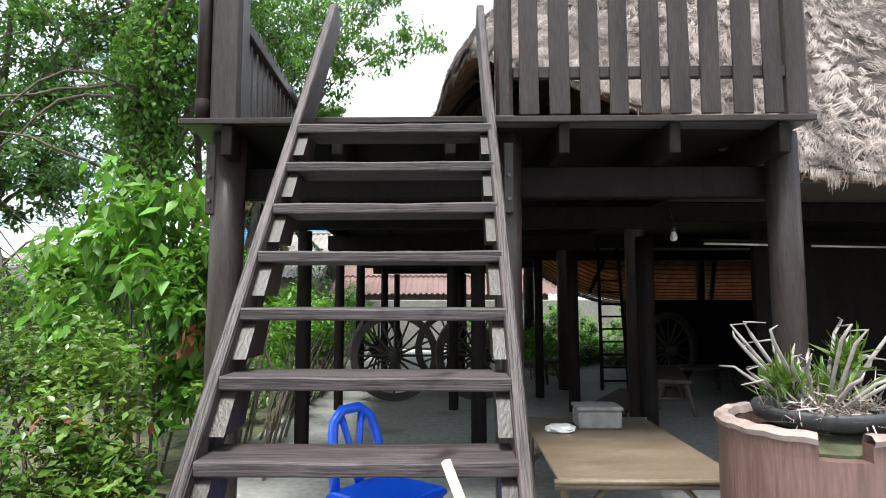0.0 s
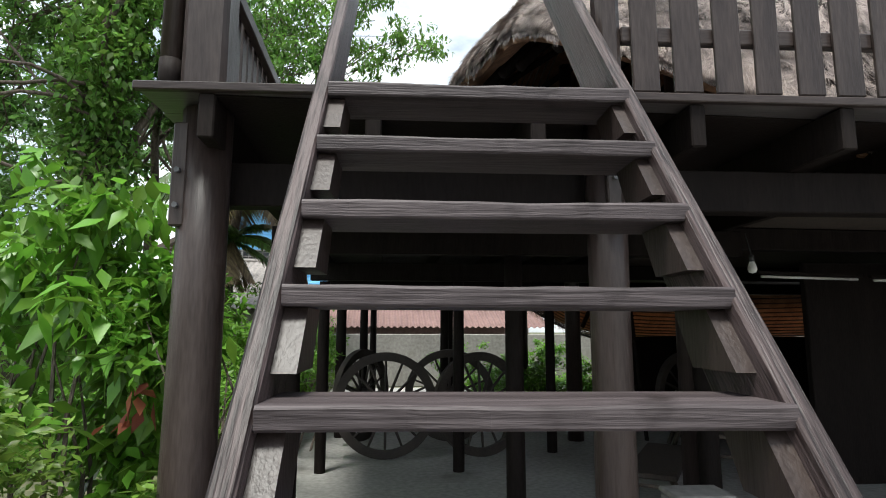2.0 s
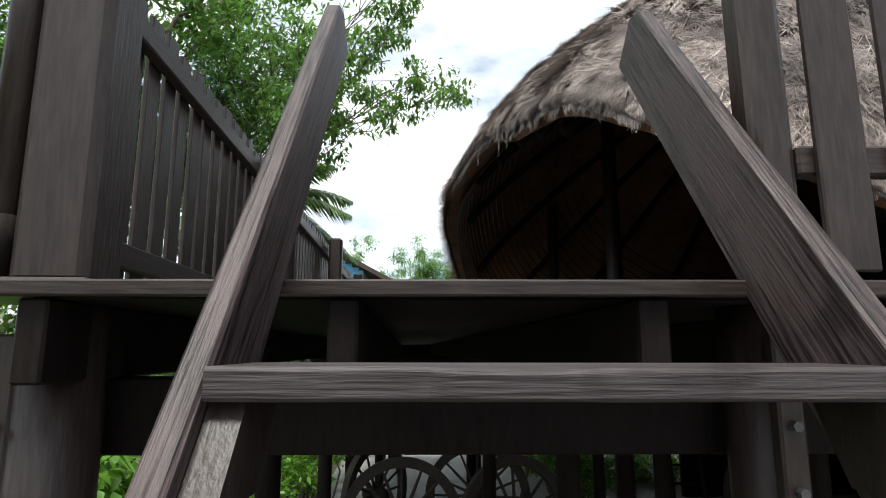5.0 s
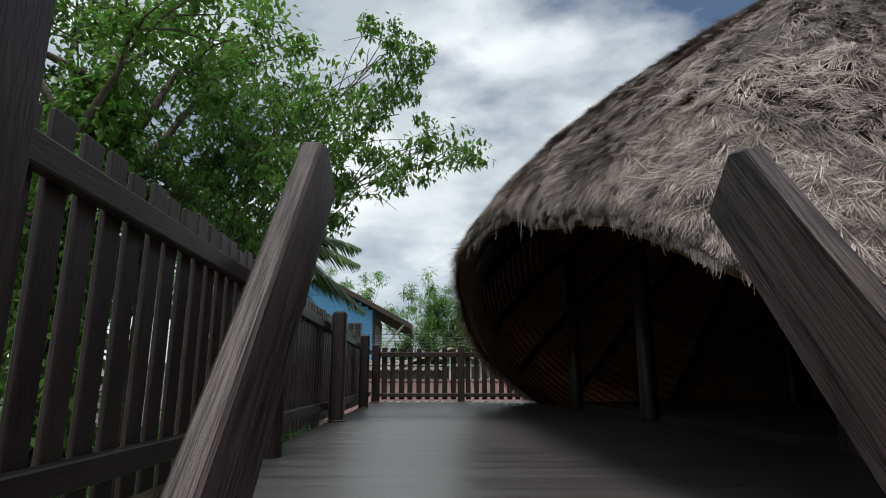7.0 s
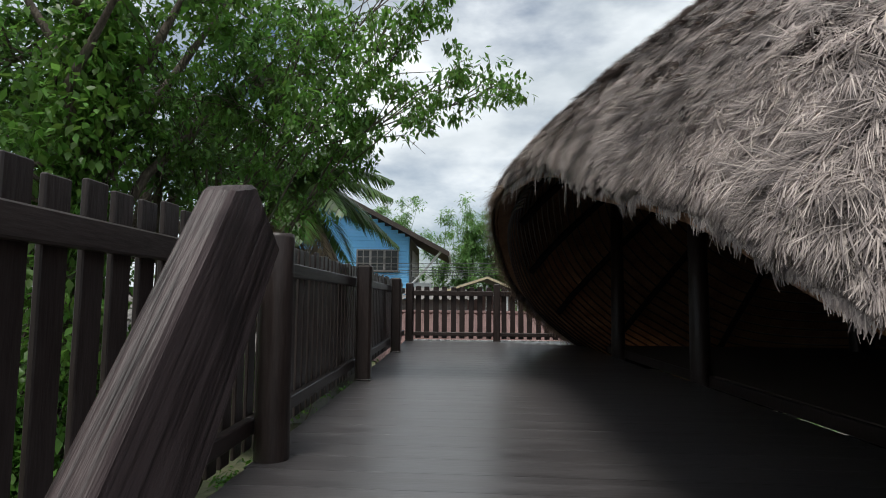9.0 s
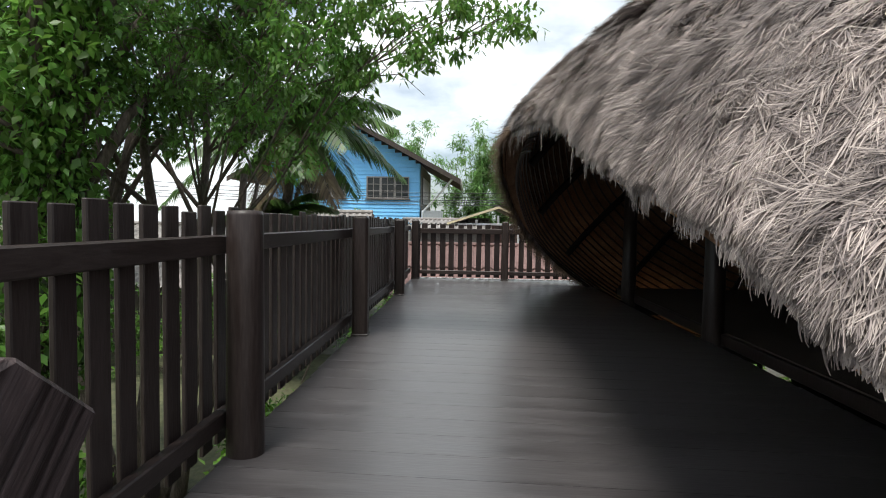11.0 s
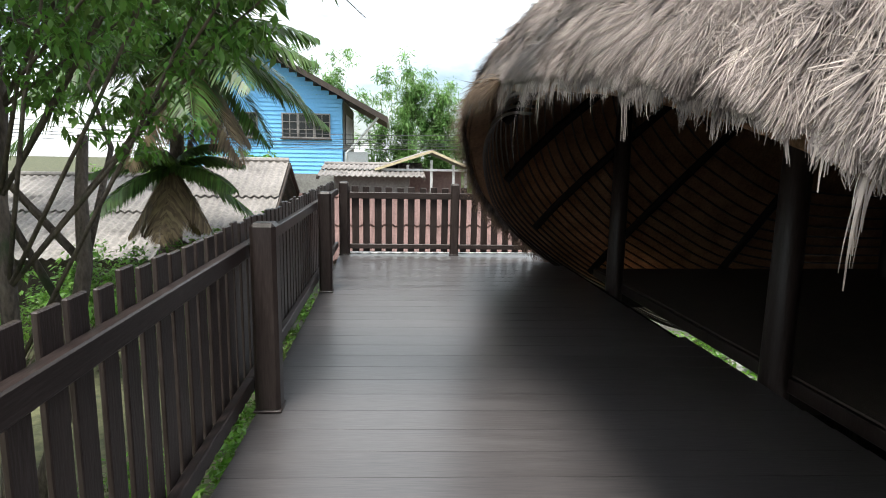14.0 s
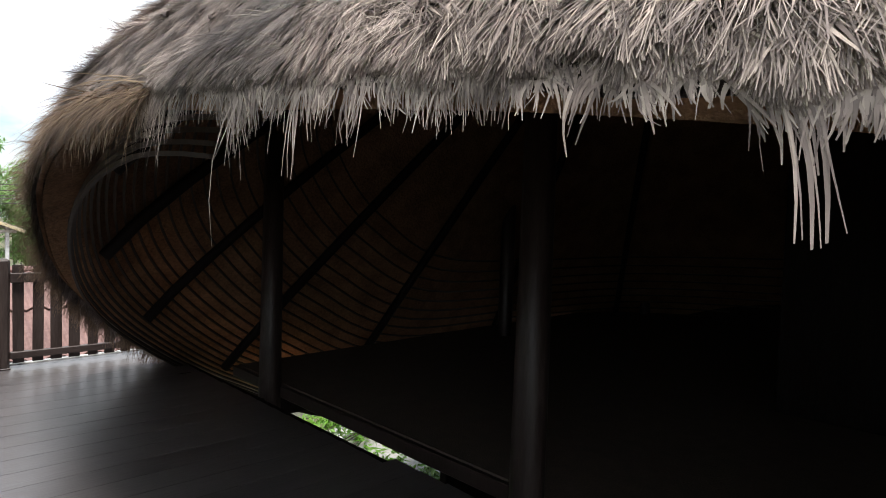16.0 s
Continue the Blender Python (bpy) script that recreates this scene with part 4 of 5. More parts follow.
bush("wall_creeper", "green creeper in front of the garden wall", [(0, 0, 0.5, 0.5), (1, 0.1, 0.6, 0.5), (2, 0, 0.5, 0.5), (3, 0.1, 0.7, 0.5), (-1, 0, 0.5, 0.45), (4.4, 0, 0.6, 0.5), (1.4, 0, 1.1, 0.35)], 6500, 0.09, M["leaf_bright"], 37, at=(2.2, 14.9, 0))
bush("wall_creeper", "green creeper under the hut's far end", [(0, 0, 0.4, 0.4), (0.8, 0.1, 0.5, 0.4), (1.6, 0, 0.4, 0.4), (0, 1.2, 0.4, 0.4), (0.8, 1.4, 0.4, 0.4)], 3800, 0.09, M["leaf_bright"], 38, at=(2.0, 12.9, 0))
bush("floor_weeds", "bright green weeds growing in the gap beside the hut", [(0, 0, 0.5, 0.3), (0.05, 0.8, 0.6, 0.3), (0, 1.6, 0.5, 0.3), (0.05, 2.4, 0.55, 0.3), (0.3, 1.2, 0.4, 0.3)], 3200, 0.08, M["leaf_bright"], 39, at=(2.0, 10.0, 0))


def bamboo(at, seed, n, h, label):
    rg, g = random.Random(seed), np.random.default_rng(seed)
    ob = thing("bamboo_clump", label, "bamboo", "far bamboo", at=at)
    bm, cl = bmesh.new(), []
    for _ in range(n):
        x, y = rg.gauss(0, 0.8), rg.gauss(0, 0.5)
        hh, dx = h * rg.uniform(0.7, 1.0), rg.gauss(0, 0.9)
        pts = [(x + dx * f * f, y, hh * f * (1 - 0.08 * f)) for f in (0, 0.3, 0.6, 0.85, 1.0)]
        tube(pts, [0.06, 0.055, 0.04, 0.02, 0.008], 5, bm, cap=False)
        cl += [(x + dx * f * f + rg.gauss(0, 0.35), y + rg.gauss(0, 0.3), hh * f + rg.gauss(0, 0.2), rg.uniform(0.3, 0.65)) for f in np.linspace(0.3, 1.0, 13)]
    tagged(part("canes", bm, M["leaf_blue"], ob), kind="stuff")
    v, f = leaf_cloud(cl, 1.0, 15000, 0.34, g, 0.5, 0.2, 1.0)
    tagged(raw("leaves", v, f, M["leaf_blue"], ob), kind="stuff")


bamboo((-0.3, 42, -0.06), 41, 13, 10.0, "feathery pale green bamboo clump beyond the house")
bamboo((2.6, 43, -0.06), 42, 13, 8.6, "feathery pale green bamboo clump in the distance")
bamboo((-5.5, 46, -0.06), 43, 11, 11.5, "feathery bamboo clump behind the blue house")
bamboo((6.5, 45, -0.06), 44, 13, 7.0, "feathery bamboo clump at the lane's end")


def palm(at, top, fronds, length, seed, label, dry=4):
    rg = random.Random(seed)
    ob = thing("palm_tree", label, "palm tree", at=at)
    base, tp = Vector(at), Vector(top)
    pts = [(tp - base) * f + Vector((0.12 * math.sin(f * 3.0), 0, 0)) for f in [k / 10 for k in range(11)]]
    bm = bmesh.new()
    ring_pts, ring_r = [], []
    for k in range(60):
        f = k / 59
        p = (tp - base) * f + Vector((0.12 * math.sin(f * 3.0), 0, 0))
        ring_pts.append(tuple(p))
        ring_r.append((0.135 - 0.04 * f) * (1.06 if k % 3 == 0 else 1.0))
    part("trunk", tube(ring_pts, ring_r, 12, bm), M["bark"], ob, smooth=True)
    c = tp - base
    for k in range(fronds + dry):
        old = k >= fronds
        a = k * 2.399 + rg.uniform(-0.2, 0.2)
        up = -0.9 if old else 1.05 - 1.35 * (k / fronds)
        ln = length * rg.uniform(0.8, 1.05) * (0.6 if old else 1)
        d = Vector((math.cos(a), math.sin(a), 0))
        spine = [c + d * (ln * f * math.cos(up * (1 - 0.3 * f))) + Vector((0, 0, ln * (math.sin(up) * f - 0.54 * f * f))) for f in [j / 14 for j in range(15)]]
        vv, ff = [], []
        for j in range(1, 15):
            for sub in range(5):
                f = (j - sub / 5) / 14
                i0 = min(int(f * 14), 13)
                p = spine[i0].lerp(spine[i0 + 1], f * 14 - i0)
                t = (spine[i0 + 1] - spine[i0]).normalized()
                sd = t.cross(Vector((0, 0, 1))).normalized()
                lw = 0.55 * length / 2 * math.sin(math.pi * min(1, 0.12 + 0.86 * f)) ** 0.7
                for s in (-1, 1):
                    e = p + (sd * s * 0.75 + t * 0.6 + Vector((0, 0, -0.35 - 0.3 * rg.random()))) * lw
                    mid = p.lerp(e, 0.45) + Vector((0, 0, 0.06))
                    w = t * 0.034
                    n0 = len(vv)
                    vv += [p, mid + w, e, mid - w]
                    ff.append((n0, n0 + 1, n0 + 2, n0 + 3))
        fr = raw("frond", [tuple(q) for q in vv], np.array(ff), M["palm_dry" if old else "palm"], ob)
        sp = part("spine", tube([tuple(q) for q in spine], [0.022 - 0.0013 * j for j in range(15)], 5), M["palm_dry" if old else "leaf_mid"], fr)
    return ob


palm((-5.0, 16.0, -0.06), (-4.0, 15.6, 5.75), 26, 2.6, 51, "palm tree with a ringed trunk and drooping fronds")
palm((-4.6, 15.7, -0.06), (-4.2, 15.4, 3.6), 9, 1.5, 52, "short palm with dry brown lower fronds", dry=7)

# ---------------------------------------------------------------- blue house
house = thing("blue_house", "two-storey house with sky-blue boarded walls and dark windows", "house", at=(-6.5, 33, 0))
HX0, HX1, HY = -10.6, -2.82, 32.9
RIDGE_X, RIDGE_Z, EAVE_Z, EAVE_X = -6.6, 8.75, 5.6, -0.7
SLOPE = (RIDGE_Z - EAVE_Z) / (EAVE_X - RIDGE_X)


def hp(name, bm, mat, parent=house, label="", smooth=False):
    bmesh.ops.translate(bm, verts=bm.verts, vec=(6.5, -33, 0))
    return part(name, bm, mat, parent, label, smooth=smooth)


walls = hp("wall", boxes(((HX0, HY, 0), (HX1, HY + 0.1, 3.0)), bevel=0.005), M["cement_wall"])
hp("wall", boxes(((HX0, HY + 0.1, 3.0), (HX1, HY + 7.5, 6.45)), bevel=0.005), M["blue_wall"])
hp("wall", boxes(((HX0, HY + 0.1, 0), (HX1, HY + 7.5, 2.99)), bevel=0.005), M["cement_wall"])
hp("wall", boxes(((HX1 + 0.004, HY + 0.5, 3.0), (HX1 + 0.06, HY + 7.5, 6.4)), bevel=0.005), M["cement_wall"])
for k in range(29):
    z0 = 3.0 + k * 0.19
    z1 = z0 + 0.184
    lim = RIDGE_Z - 0.25 - z1
    half = lim / SLOPE
    x0, x1 = max(HX0, RIDGE_X - half), min(HX1, RIDGE_X + half)
    if x1 - x0 < 0.3:
        continue
    bm = bmesh.new()
    vs8 = [bm.verts.new(p) for p in ((x0, HY, z0), (x1, HY, z0), (x1, HY + 0.07, z0), (x0, HY + 0.07, z0), (x0, HY + 0.035, z1), (x1, HY + 0.035, z1), (x1, HY + 0.07, z1), (x0, HY + 0.07, z1))]
    for q in ((0, 1, 5, 4), (3, 2, 6, 7)[::-1], (0, 3, 2, 1), (4, 5, 6, 7), (1, 2, 6, 5), (0, 4, 7, 3)):
        bm.faces.new([vs8[i] for i in q])
    hp("board", bm, M["blue_wall"])
for sgn in (1, -1):
    bm = bmesh.new()
    ex = EAVE_X if sgn > 0 else 2 * RIDGE_X - EAVE_X
    a = [(RIDGE_X, RIDGE_Z), (ex, EAVE_Z), (ex, EAVE_Z - 0.12), (RIDGE_X, RIDGE_Z - 0.12)]
    lo = [bm.verts.new((x, HY - 0.9, z)) for x, z in a]
    hi = [bm.verts.new((x, HY + 8.2, z)) for x, z in a]
    bm.faces.new(lo)
    bm.faces.new(hi[::-1])
    for i in range(4):
        bm.faces.new((lo[i], lo[(i + 1) % 4], hi[(i + 1) % 4], hi[i]))
    bmesh.ops.recalc_face_normals(bm, faces=bm.faces)
    hp("roof", bm, M["roof_red"])
    bm = bmesh.new()
    b2 = [(RIDGE_X, RIDGE_Z - 0.0), (ex, EAVE_Z - 0.0), (ex, EAVE_Z - 0.26), (RIDGE_X, RIDGE_Z - 0.26)]
    lo = [bm.verts.new((x, HY - 0.95, z)) for x, z in b2]
    hi = [bm.verts.new((x, HY - 0.905, z)) for x, z in b2]
    bm.faces.new(lo)
    bm.faces.new(hi[::-1])
    for i in range(4):
        bm.faces.new((lo[i], lo[(i + 1) % 4], hi[(i + 1) % 4], hi[i]))
    bmesh.ops.recalc_face_normals(bm, faces=bm.faces)
    hp("bargeboard", bm, M["old_wood"])
for wx in (-8.82, -5.55):
    win = hp("window", boxes(((wx, HY - 0.03, 4.62), (wx + 2.2, HY + 0.01, 5.75)), bevel=0.004), M["glass"], house, "dark window with small square panes")
    for leaf in range(3):
        x0 = wx + leaf * 0.733
        hp("frame", boxes(((x0, HY - 0.08, 4.62), (x0 + 0.055, HY - 0.03, 5.75)), ((x0 + 0.678, HY - 0.08, 4.62), (x0 + 0.733, HY - 0.03, 5.75)), ((x0 + 0.055, HY - 0.08, 4.62), (x0 + 0.678, HY - 0.03, 4.68)),
                          ((x0 + 0.055, HY - 0.08, 5.69), (x0 + 0.678, HY - 0.03, 5.75)), ((x0 + 0.34, HY - 0.07, 4.68), (x0 + 0.375, HY - 0.035, 5.69)),
                          ((x0 + 0.055, HY - 0.072, 5.0), (x0 + 0.678, HY - 0.037, 5.03)), ((x0 + 0.055, HY - 0.072, 5.34), (x0 + 0.678, HY - 0.037, 5.37)), bevel=0.003), M["roof_grey"], win)
    hp("sill", boxes(((wx - 0.08, HY - 0.12, 4.55), (wx + 2.28, HY - 0.031, 4.615)), bevel=0.005), M["old_wood"], win)
for k in range(3):
    y0 = HY + 1.0 + 1.6 * k
    win = hp("window", boxes(((HX1 + 0.062, y0, 4.4), (HX1 + 0.10, y0 + 1.1, 5.8)), bevel=0.004), M["glass"], house)
    hp("frame", boxes(((HX1 + 0.102, y0, 4.4), (HX1 + 0.14, y0 + 0.07, 5.8)), ((HX1 + 0.102, y0 + 1.03, 4.4), (HX1 + 0.14, y0 + 1.1, 5.8)), ((HX1 + 0.102, y0 + 0.5, 4.4), (HX1 + 0.14, y0 + 0.57, 5.8)), bevel=0.003), M["white"], win)
hp("balcony", boxes(((HX1 + 0.065, HY + 0.3, 3.1), (HX1 + 1.1, HY + 2.6, 4.05)), bevel=0.02), M["white"])
hp("drainpipe", tube([(-1.05, HY - 0.6, 5.75), (-1.15, HY - 0.5, 5.6), (-2.35, HY - 0.1, 4.25), (-2.62, HY - 0.06, 4.0), (-2.62, HY - 0.06, 3.0)], 0.06, 10), M["white"], smooth=True)
hp("gutter", tube([(-0.72, HY - 0.9, 5.55), (-0.72, HY + 8.1, 5.55)], 0.08, 8), M["white"], smooth=True)


# ---------------------------------------------------------------- sheds and yards
def corrugated(x0, x1, y0, z0, y1, z1, pitch=0.177, depth=0.025, rows=2):
    """Corrugated sheets in overlapping rows from the eave (y0, z0) to the ridge (y1, z1)."""
    bm = bmesh.new()
    n = int((x1 - x0) / pitch) * 6
    for r in range(rows):
        fa, fb = r / rows, min(1.0, (r + 1) / rows + 0.04)
        lift = 0.025 if r else 0.0
        ring = []
        for f in (fa, fb):
            ring.append([bm.verts.new((x0 + (x1 - x0) * k / n, y0 + (y1 - y0) * f, z0 + (z1 - z0) * f + depth * math.cos(2 * math.pi * k / 6) + (0.03 * r - 0.028 * (f == fb)))) for k in range(n + 1)])
        for k in range(n):
            bm.faces.new((ring[0][k], ring[0][k + 1], ring[1][k + 1], ring[1][k]))
    geo = bmesh.ops.extrude_face_region(bm, geom=bm.faces[:])
    bmesh.ops.translate(bm, verts=[e for e in geo["geom"] if isinstance(e, bmesh.types.BMVert)], vec=(0, 0, -0.012))
    return bm


def shed(at, x0, x1, ye, ze, yr, zr, back, label, roofmat, wallmat, gable=True):
    ob = thing("shed", label, "shed", at=at)
    off = Matrix.Translation([-c for c in at])
    part("roof", corrugated(x0, x1, ye, ze, yr, zr), roofmat, ob, m=off)
    part("roof", corrugated(x0, x1, back, ze, yr, zr), roofmat, ob, m=off)
    part("ridge_cap", tube([(x0, yr, zr + 0.02), (x1, yr, zr + 0.02)], 0.07, 8), roofmat, ob, m=off)
    part("wall", boxes(((x0 + 0.5, ye + 0.5, -0.06), (x1 - 0.5, ye + 0.62, ze - 0.02)), bevel=0.01), wallmat, ob, m=off)
    part("wall", boxes(((x1 - 0.62, ye + 0.63, -0.06), (x1 - 0.5, back - 0.5, ze + 0.1)), bevel=0.01), wallmat, ob, m=off)
    for xe in (x0, x1):
        bm = bmesh.new()
        for a, b in (((ye, ze), (yr, zr)), ((back, ze), (yr, zr))):
            tube([(xe, a[0], a[1] - 0.08), (xe, b[0], b[1] - 0.08)], 0.06, 4, bm)
        part("barge", bm, M["old_wood"], ob, m=off)
    return ob


shed((-4.4, 20.6, 0), -5.2, -3.15, 17.6, 2.05, 20.6, 3.7, 23.4, "small shed with a weathered grey corrugated roof", M["roof_grey"], M["cement_wall"])
# wall material picked dark to carry the shade beneath the eave
shed((-9.5, 21.0, 0), -14.0, -5.3, 17.2, 1.75, 21.0, 3.25, 24.5, "long shed with a weathered grey corrugated roof", M["roof_grey"], M["old_wood"])
shed((1.0, 21.0, 0), -3.0, 4.5, 18.2, 1.55, 21.2, 2.75, 24.0, "low building with a faded red corrugated roof", M["roof_red"], M["pink_wall"])
shed((-1.5, 27.0, 0), -3.0, 0.6, 25.0, 3.2, 27.2, 3.55, 29.0, "low shed with a pale flat metal roof", M["roof_grey"], M["cement_wall"])
pavilion = thing("pavilion", "open-fronted pavilion with a pale gabled roof and faded red wall", "pavilion", at=(0.8, 27.5, 0))
for ex in (-1.9, 1.7):
    bm = bmesh.new()
    prof = [(0.1, 4.12), (ex, 3.46), (ex, 3.38), (0.1, 4.03)]
    lo, hi = ([bm.verts.new((x, yy, z)) for x, z in prof] for yy in (-1.6, 2.4))
    bm.faces.new(lo)
    bm.faces.new(hi[::-1])
    for i in range(4):
        bm.faces.new((lo[i], lo[(i + 1) % 4], hi[(i + 1) % 4], hi[i]))
    bmesh.ops.recalc_face_normals(bm, faces=bm.faces)
    part("roof", bm, M["roof_grey"], pavilion)
    part("bargeboard", tube([(0.1, -1.62, 4.06), (ex, -1.62, 3.40)], 0.055, 4), M["peel"], pavilion, "pale yellow bargeboard")
part("wall", boxes(((-1.55, 0.4, -0.06), (1.4, 0.5, 3.36)), bevel=0.01), M["pink_wall"], pavilion)
for x in (-1.5, -0.75, 0.1, 0.9, 1.35):
    part("post", boxes(((x - 0.045, -1.4, -0.06), (x + 0.045, -1.31, 3.42 + 0.33 * (1 - abs(x - 0.1) / 1.7))), bevel=0.008), M["white"], pavilion)
part("beam", boxes(((-1.7, -1.42, 3.36), (1.55, -1.30, 3.44)), bevel=0.008), M["white"], pavilion)
wires = thing("overhead_cables", "thin dark cables strung across the yard", "cable", at=(0, 24, 4.5))
for k, z in enumerate((-0.36, -0.2, -0.08, 0.1, 0.3)):
    part("cable", tube([(-17 + 29 * f, 0.1 * k + 1.5 * f, z - 0.5 * math.sin(math.pi * f) * (0.7 + 0.1 * k) + 0.3) for f in [j / 16 for j in range(17)]], 0.011, 5), M["rubber"], wires)
yard = part("garden_wall", boxes(((-2.6, 17.0, -0.06), (16, 17.18, 1.35)), bevel=0.02), M["cement_wall"])
tagged(yard, "low stained grey garden wall", "wall", kind="structure")
yard2 = part("garden_wall", boxes(((-26, 24.8, -0.06), (-14.2, 25.0, 2.2)), bevel=0.02), M["cement_wall"])
tagged(yard2, "grey rendered garden wall", "wall", kind="structure")

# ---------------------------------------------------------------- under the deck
# unseen near-black wall, added to keep daylight out from under the hut
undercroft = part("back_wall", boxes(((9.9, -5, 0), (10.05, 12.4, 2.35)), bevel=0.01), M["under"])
tagged(undercroft, "unseen near-black wall added to darken the space under the hut", "wall", kind="structure")
# the next two are added dark walls, in place of an unlit void
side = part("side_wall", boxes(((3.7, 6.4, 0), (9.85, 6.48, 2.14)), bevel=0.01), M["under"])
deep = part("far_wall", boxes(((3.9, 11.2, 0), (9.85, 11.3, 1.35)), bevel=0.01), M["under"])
tagged(deep, "near-black wall added as shade behind the stored carts", "wall", kind="structure")
tagged(side, "near-black wall added as shade deep under the hut", "wall", kind="structure")


def cart_wheel(at, rz, ry, r=0.60, label="large spoked wooden cart wheel, dark with age"):
    ob = thing("cart_wheel", label, "wheel", "cart wheels")
    bm = bmesh.new()
    seg = 48
    rings = []
    for rr, yy in ((r, -0.04), (r, 0.04), (r - 0.10, 0.035), (r - 0.10, -0.035)):
        rings.append([bm.verts.new((rr * math.cos(2 * math.pi * k / seg), yy, rr * math.sin(2 * math.pi * k / seg))) for k in range(seg)])
    for a in range(4):
        for k in range(seg):
            bm.faces.new((rings[a][k], rings[a][(k + 1) % seg], rings[(a + 1) % 4][(k + 1) % seg], rings[(a + 1) % 4][k]))
    bmesh.ops.recalc_face_normals(bm, faces=bm.faces)
    part("rim", bm, M["cart"], ob)
    bm = bmesh.new()
    tube([(0, -0.16, 0), (0, -0.1, 0), (0, 0.1, 0), (0, 0.16, 0)], [0.055, 0.085, 0.085, 0.055], 16, bm)
    part("hub", bm, M["cart"], ob, smooth=True)
    for k in range(16):
        a = 2 * math.pi * k / 16
        d = Vector((math.cos(a), 0, math.sin(a)))
        part("spoke", tube([tuple(d * 0.07), tuple(d * 0.2), tuple(d * (r - 0.09))], [0.022, 0.018, 0.014], 6), M["cart"], ob)
    ob.matrix_world = Matrix.Translation(at) @ Matrix.Rotation(radians(rz), 4, "Z") @ Matrix.Rotation(radians(ry), 4, "X")
    return ob


cart_wheel((-0.66, 8.0, 0.60), 4, -5)
cart_wheel((0.46, 8.1, 0.60), 22, -6)
cart_wheel((-1.02, 9.1, 0.60), 60, 0)
cart_wheel((0.15, 9.0, 0.60), -8, 3)
cart_wheel((3.5, 9.2, 0.58), 25, 0, 0.58)


def bench(at, rz, ln, w, h, label, mat="old_wood"):
    ob = thing("bench", label, "bench", "benches", at=at)
    ob.rotation_euler.z = radians(rz)
    part("seat", boxes(((-ln / 2, -w / 2, h - 0.05), (ln / 2, w / 2, h)), bevel=0.012), M[mat], ob)
    for sx in (-1, 1):
        for sy in (-1, 1):
            part("leg", tube([(sx * (ln / 2 - 0.12), sy * (w / 2 - 0.06), h - 0.05), (sx * (ln / 2 - 0.02), sy * (w / 2 + 0.04), 0)], [0.03, 0.025], 8), M[mat], ob)
        part("brace", tube([(sx * (ln / 2 - 0.07), -w / 2, h * 0.45), (sx * (ln / 2 - 0.07), w / 2, h * 0.45)], 0.018, 6), M[mat], ob)
    return ob


bench((1.35, 9.1, 0), 30, 0.95, 0.3, 0.42, "plain old wooden bench with splayed legs")
bench((2.9, 7.6, 0), 75, 1.3, 0.38, 0.42, "plain old wooden bench on the concrete floor")
bench((3.6, 8.6, 0), 10, 1.2, 0.36, 0.40, "low old wooden bench beside the cart wheel")
bench((2.1, 6.9, 0), 60, 1.5, 0.45, 0.22, "low dark wooden platform on the floor")

ladder = thing("ladder", "dark wooden ladder leaning against the hut's frame", "ladder", at=(2.58, 8.9, 0))
LB, LT = Vector((0, 0, 0)), Vector((0.12, 0.7, 2.25))
for sx in (-0.2, 0.2):
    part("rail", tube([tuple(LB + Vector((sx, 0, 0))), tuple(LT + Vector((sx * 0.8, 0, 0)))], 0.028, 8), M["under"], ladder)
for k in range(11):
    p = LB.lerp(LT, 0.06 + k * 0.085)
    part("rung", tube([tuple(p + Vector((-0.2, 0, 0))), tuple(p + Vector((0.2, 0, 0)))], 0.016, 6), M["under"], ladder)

# bamboo day bed
bed = thing("bamboo_table", "low bamboo platform with a worn flat tan top", "table", at=(1.1, 3.75, 0))
part("top", boxes(((-0.45, -0.75, 0.457), (0.47, 0.75, 0.474)), bevel=0.004), M["bamboo"], bed)
for y in (-0.762, 0.762):
    part("edge_strip", tube([(-0.47, y, 0.462), (0.49, y, 0.462)], 0.013, 8), M["bamboo"], bed, "split bamboo edging", smooth=True)
for y in (-0.72, 0, 0.72):
    part("cross_pole", tube([(-0.46, y, 0.435), (0.50, y, 0.435)], 0.022, 8), M["bamboo"], bed, smooth=True)
for sx, sy in ((-0.40, -0.66), (0.43, -0.66), (-0.40, 0.66), (0.43, 0.66)):
    part("leg", tube([(sx, sy, 0), (sx, sy, 0.415)], 0.026, 8), M["bamboo"], bed, smooth=True)
    part("brace", tube([(sx, sy, 0.16), (sx * 0.45, sy, 0.42)], 0.016, 6), M["bamboo"], bed, smooth=True)
boxx = thing("pale_box", "pale grey foam box with worn corners on the bamboo table", "box", at=(1.14, 4.2, 0.4745))
part("body", boxes(((-0.15, -0.11, 0.0), (0.15, 0.11, 0.12)), bevel=0.012), M["cement_wall"], boxx)
part("lid", boxes(((-0.158, -0.118, 0.121), (0.158, 0.118, 0.15)), bevel=0.01), M["cement_wall"], boxx)
bag = thing("plastic_bag", "crumpled pale plastic bag on the bamboo table", "bag", at=(0.86, 4.05, 0.476))
bm = bmesh.new()
bmesh.ops.create_icosphere(bm, subdivisions=3, radius=0.09)
for q in bm.verts:
    k = 1 + 0.35 * noise.noise(q.co * 22)
    q.co = Vector((q.co.x * k * 1.1, q.co.y * k, max(0.0, q.co.z * 0.35 * k + 0.015)))
part("film", bm, M["white"], bag)

# clay planter
pot = thing("clay_planter", "large round brown clay planter with a worn pale rim", "planter", at=(1.62, 2.52, 0))
pot.scale = (1, 1, 1.05)
R0, NS = 0.355, 64
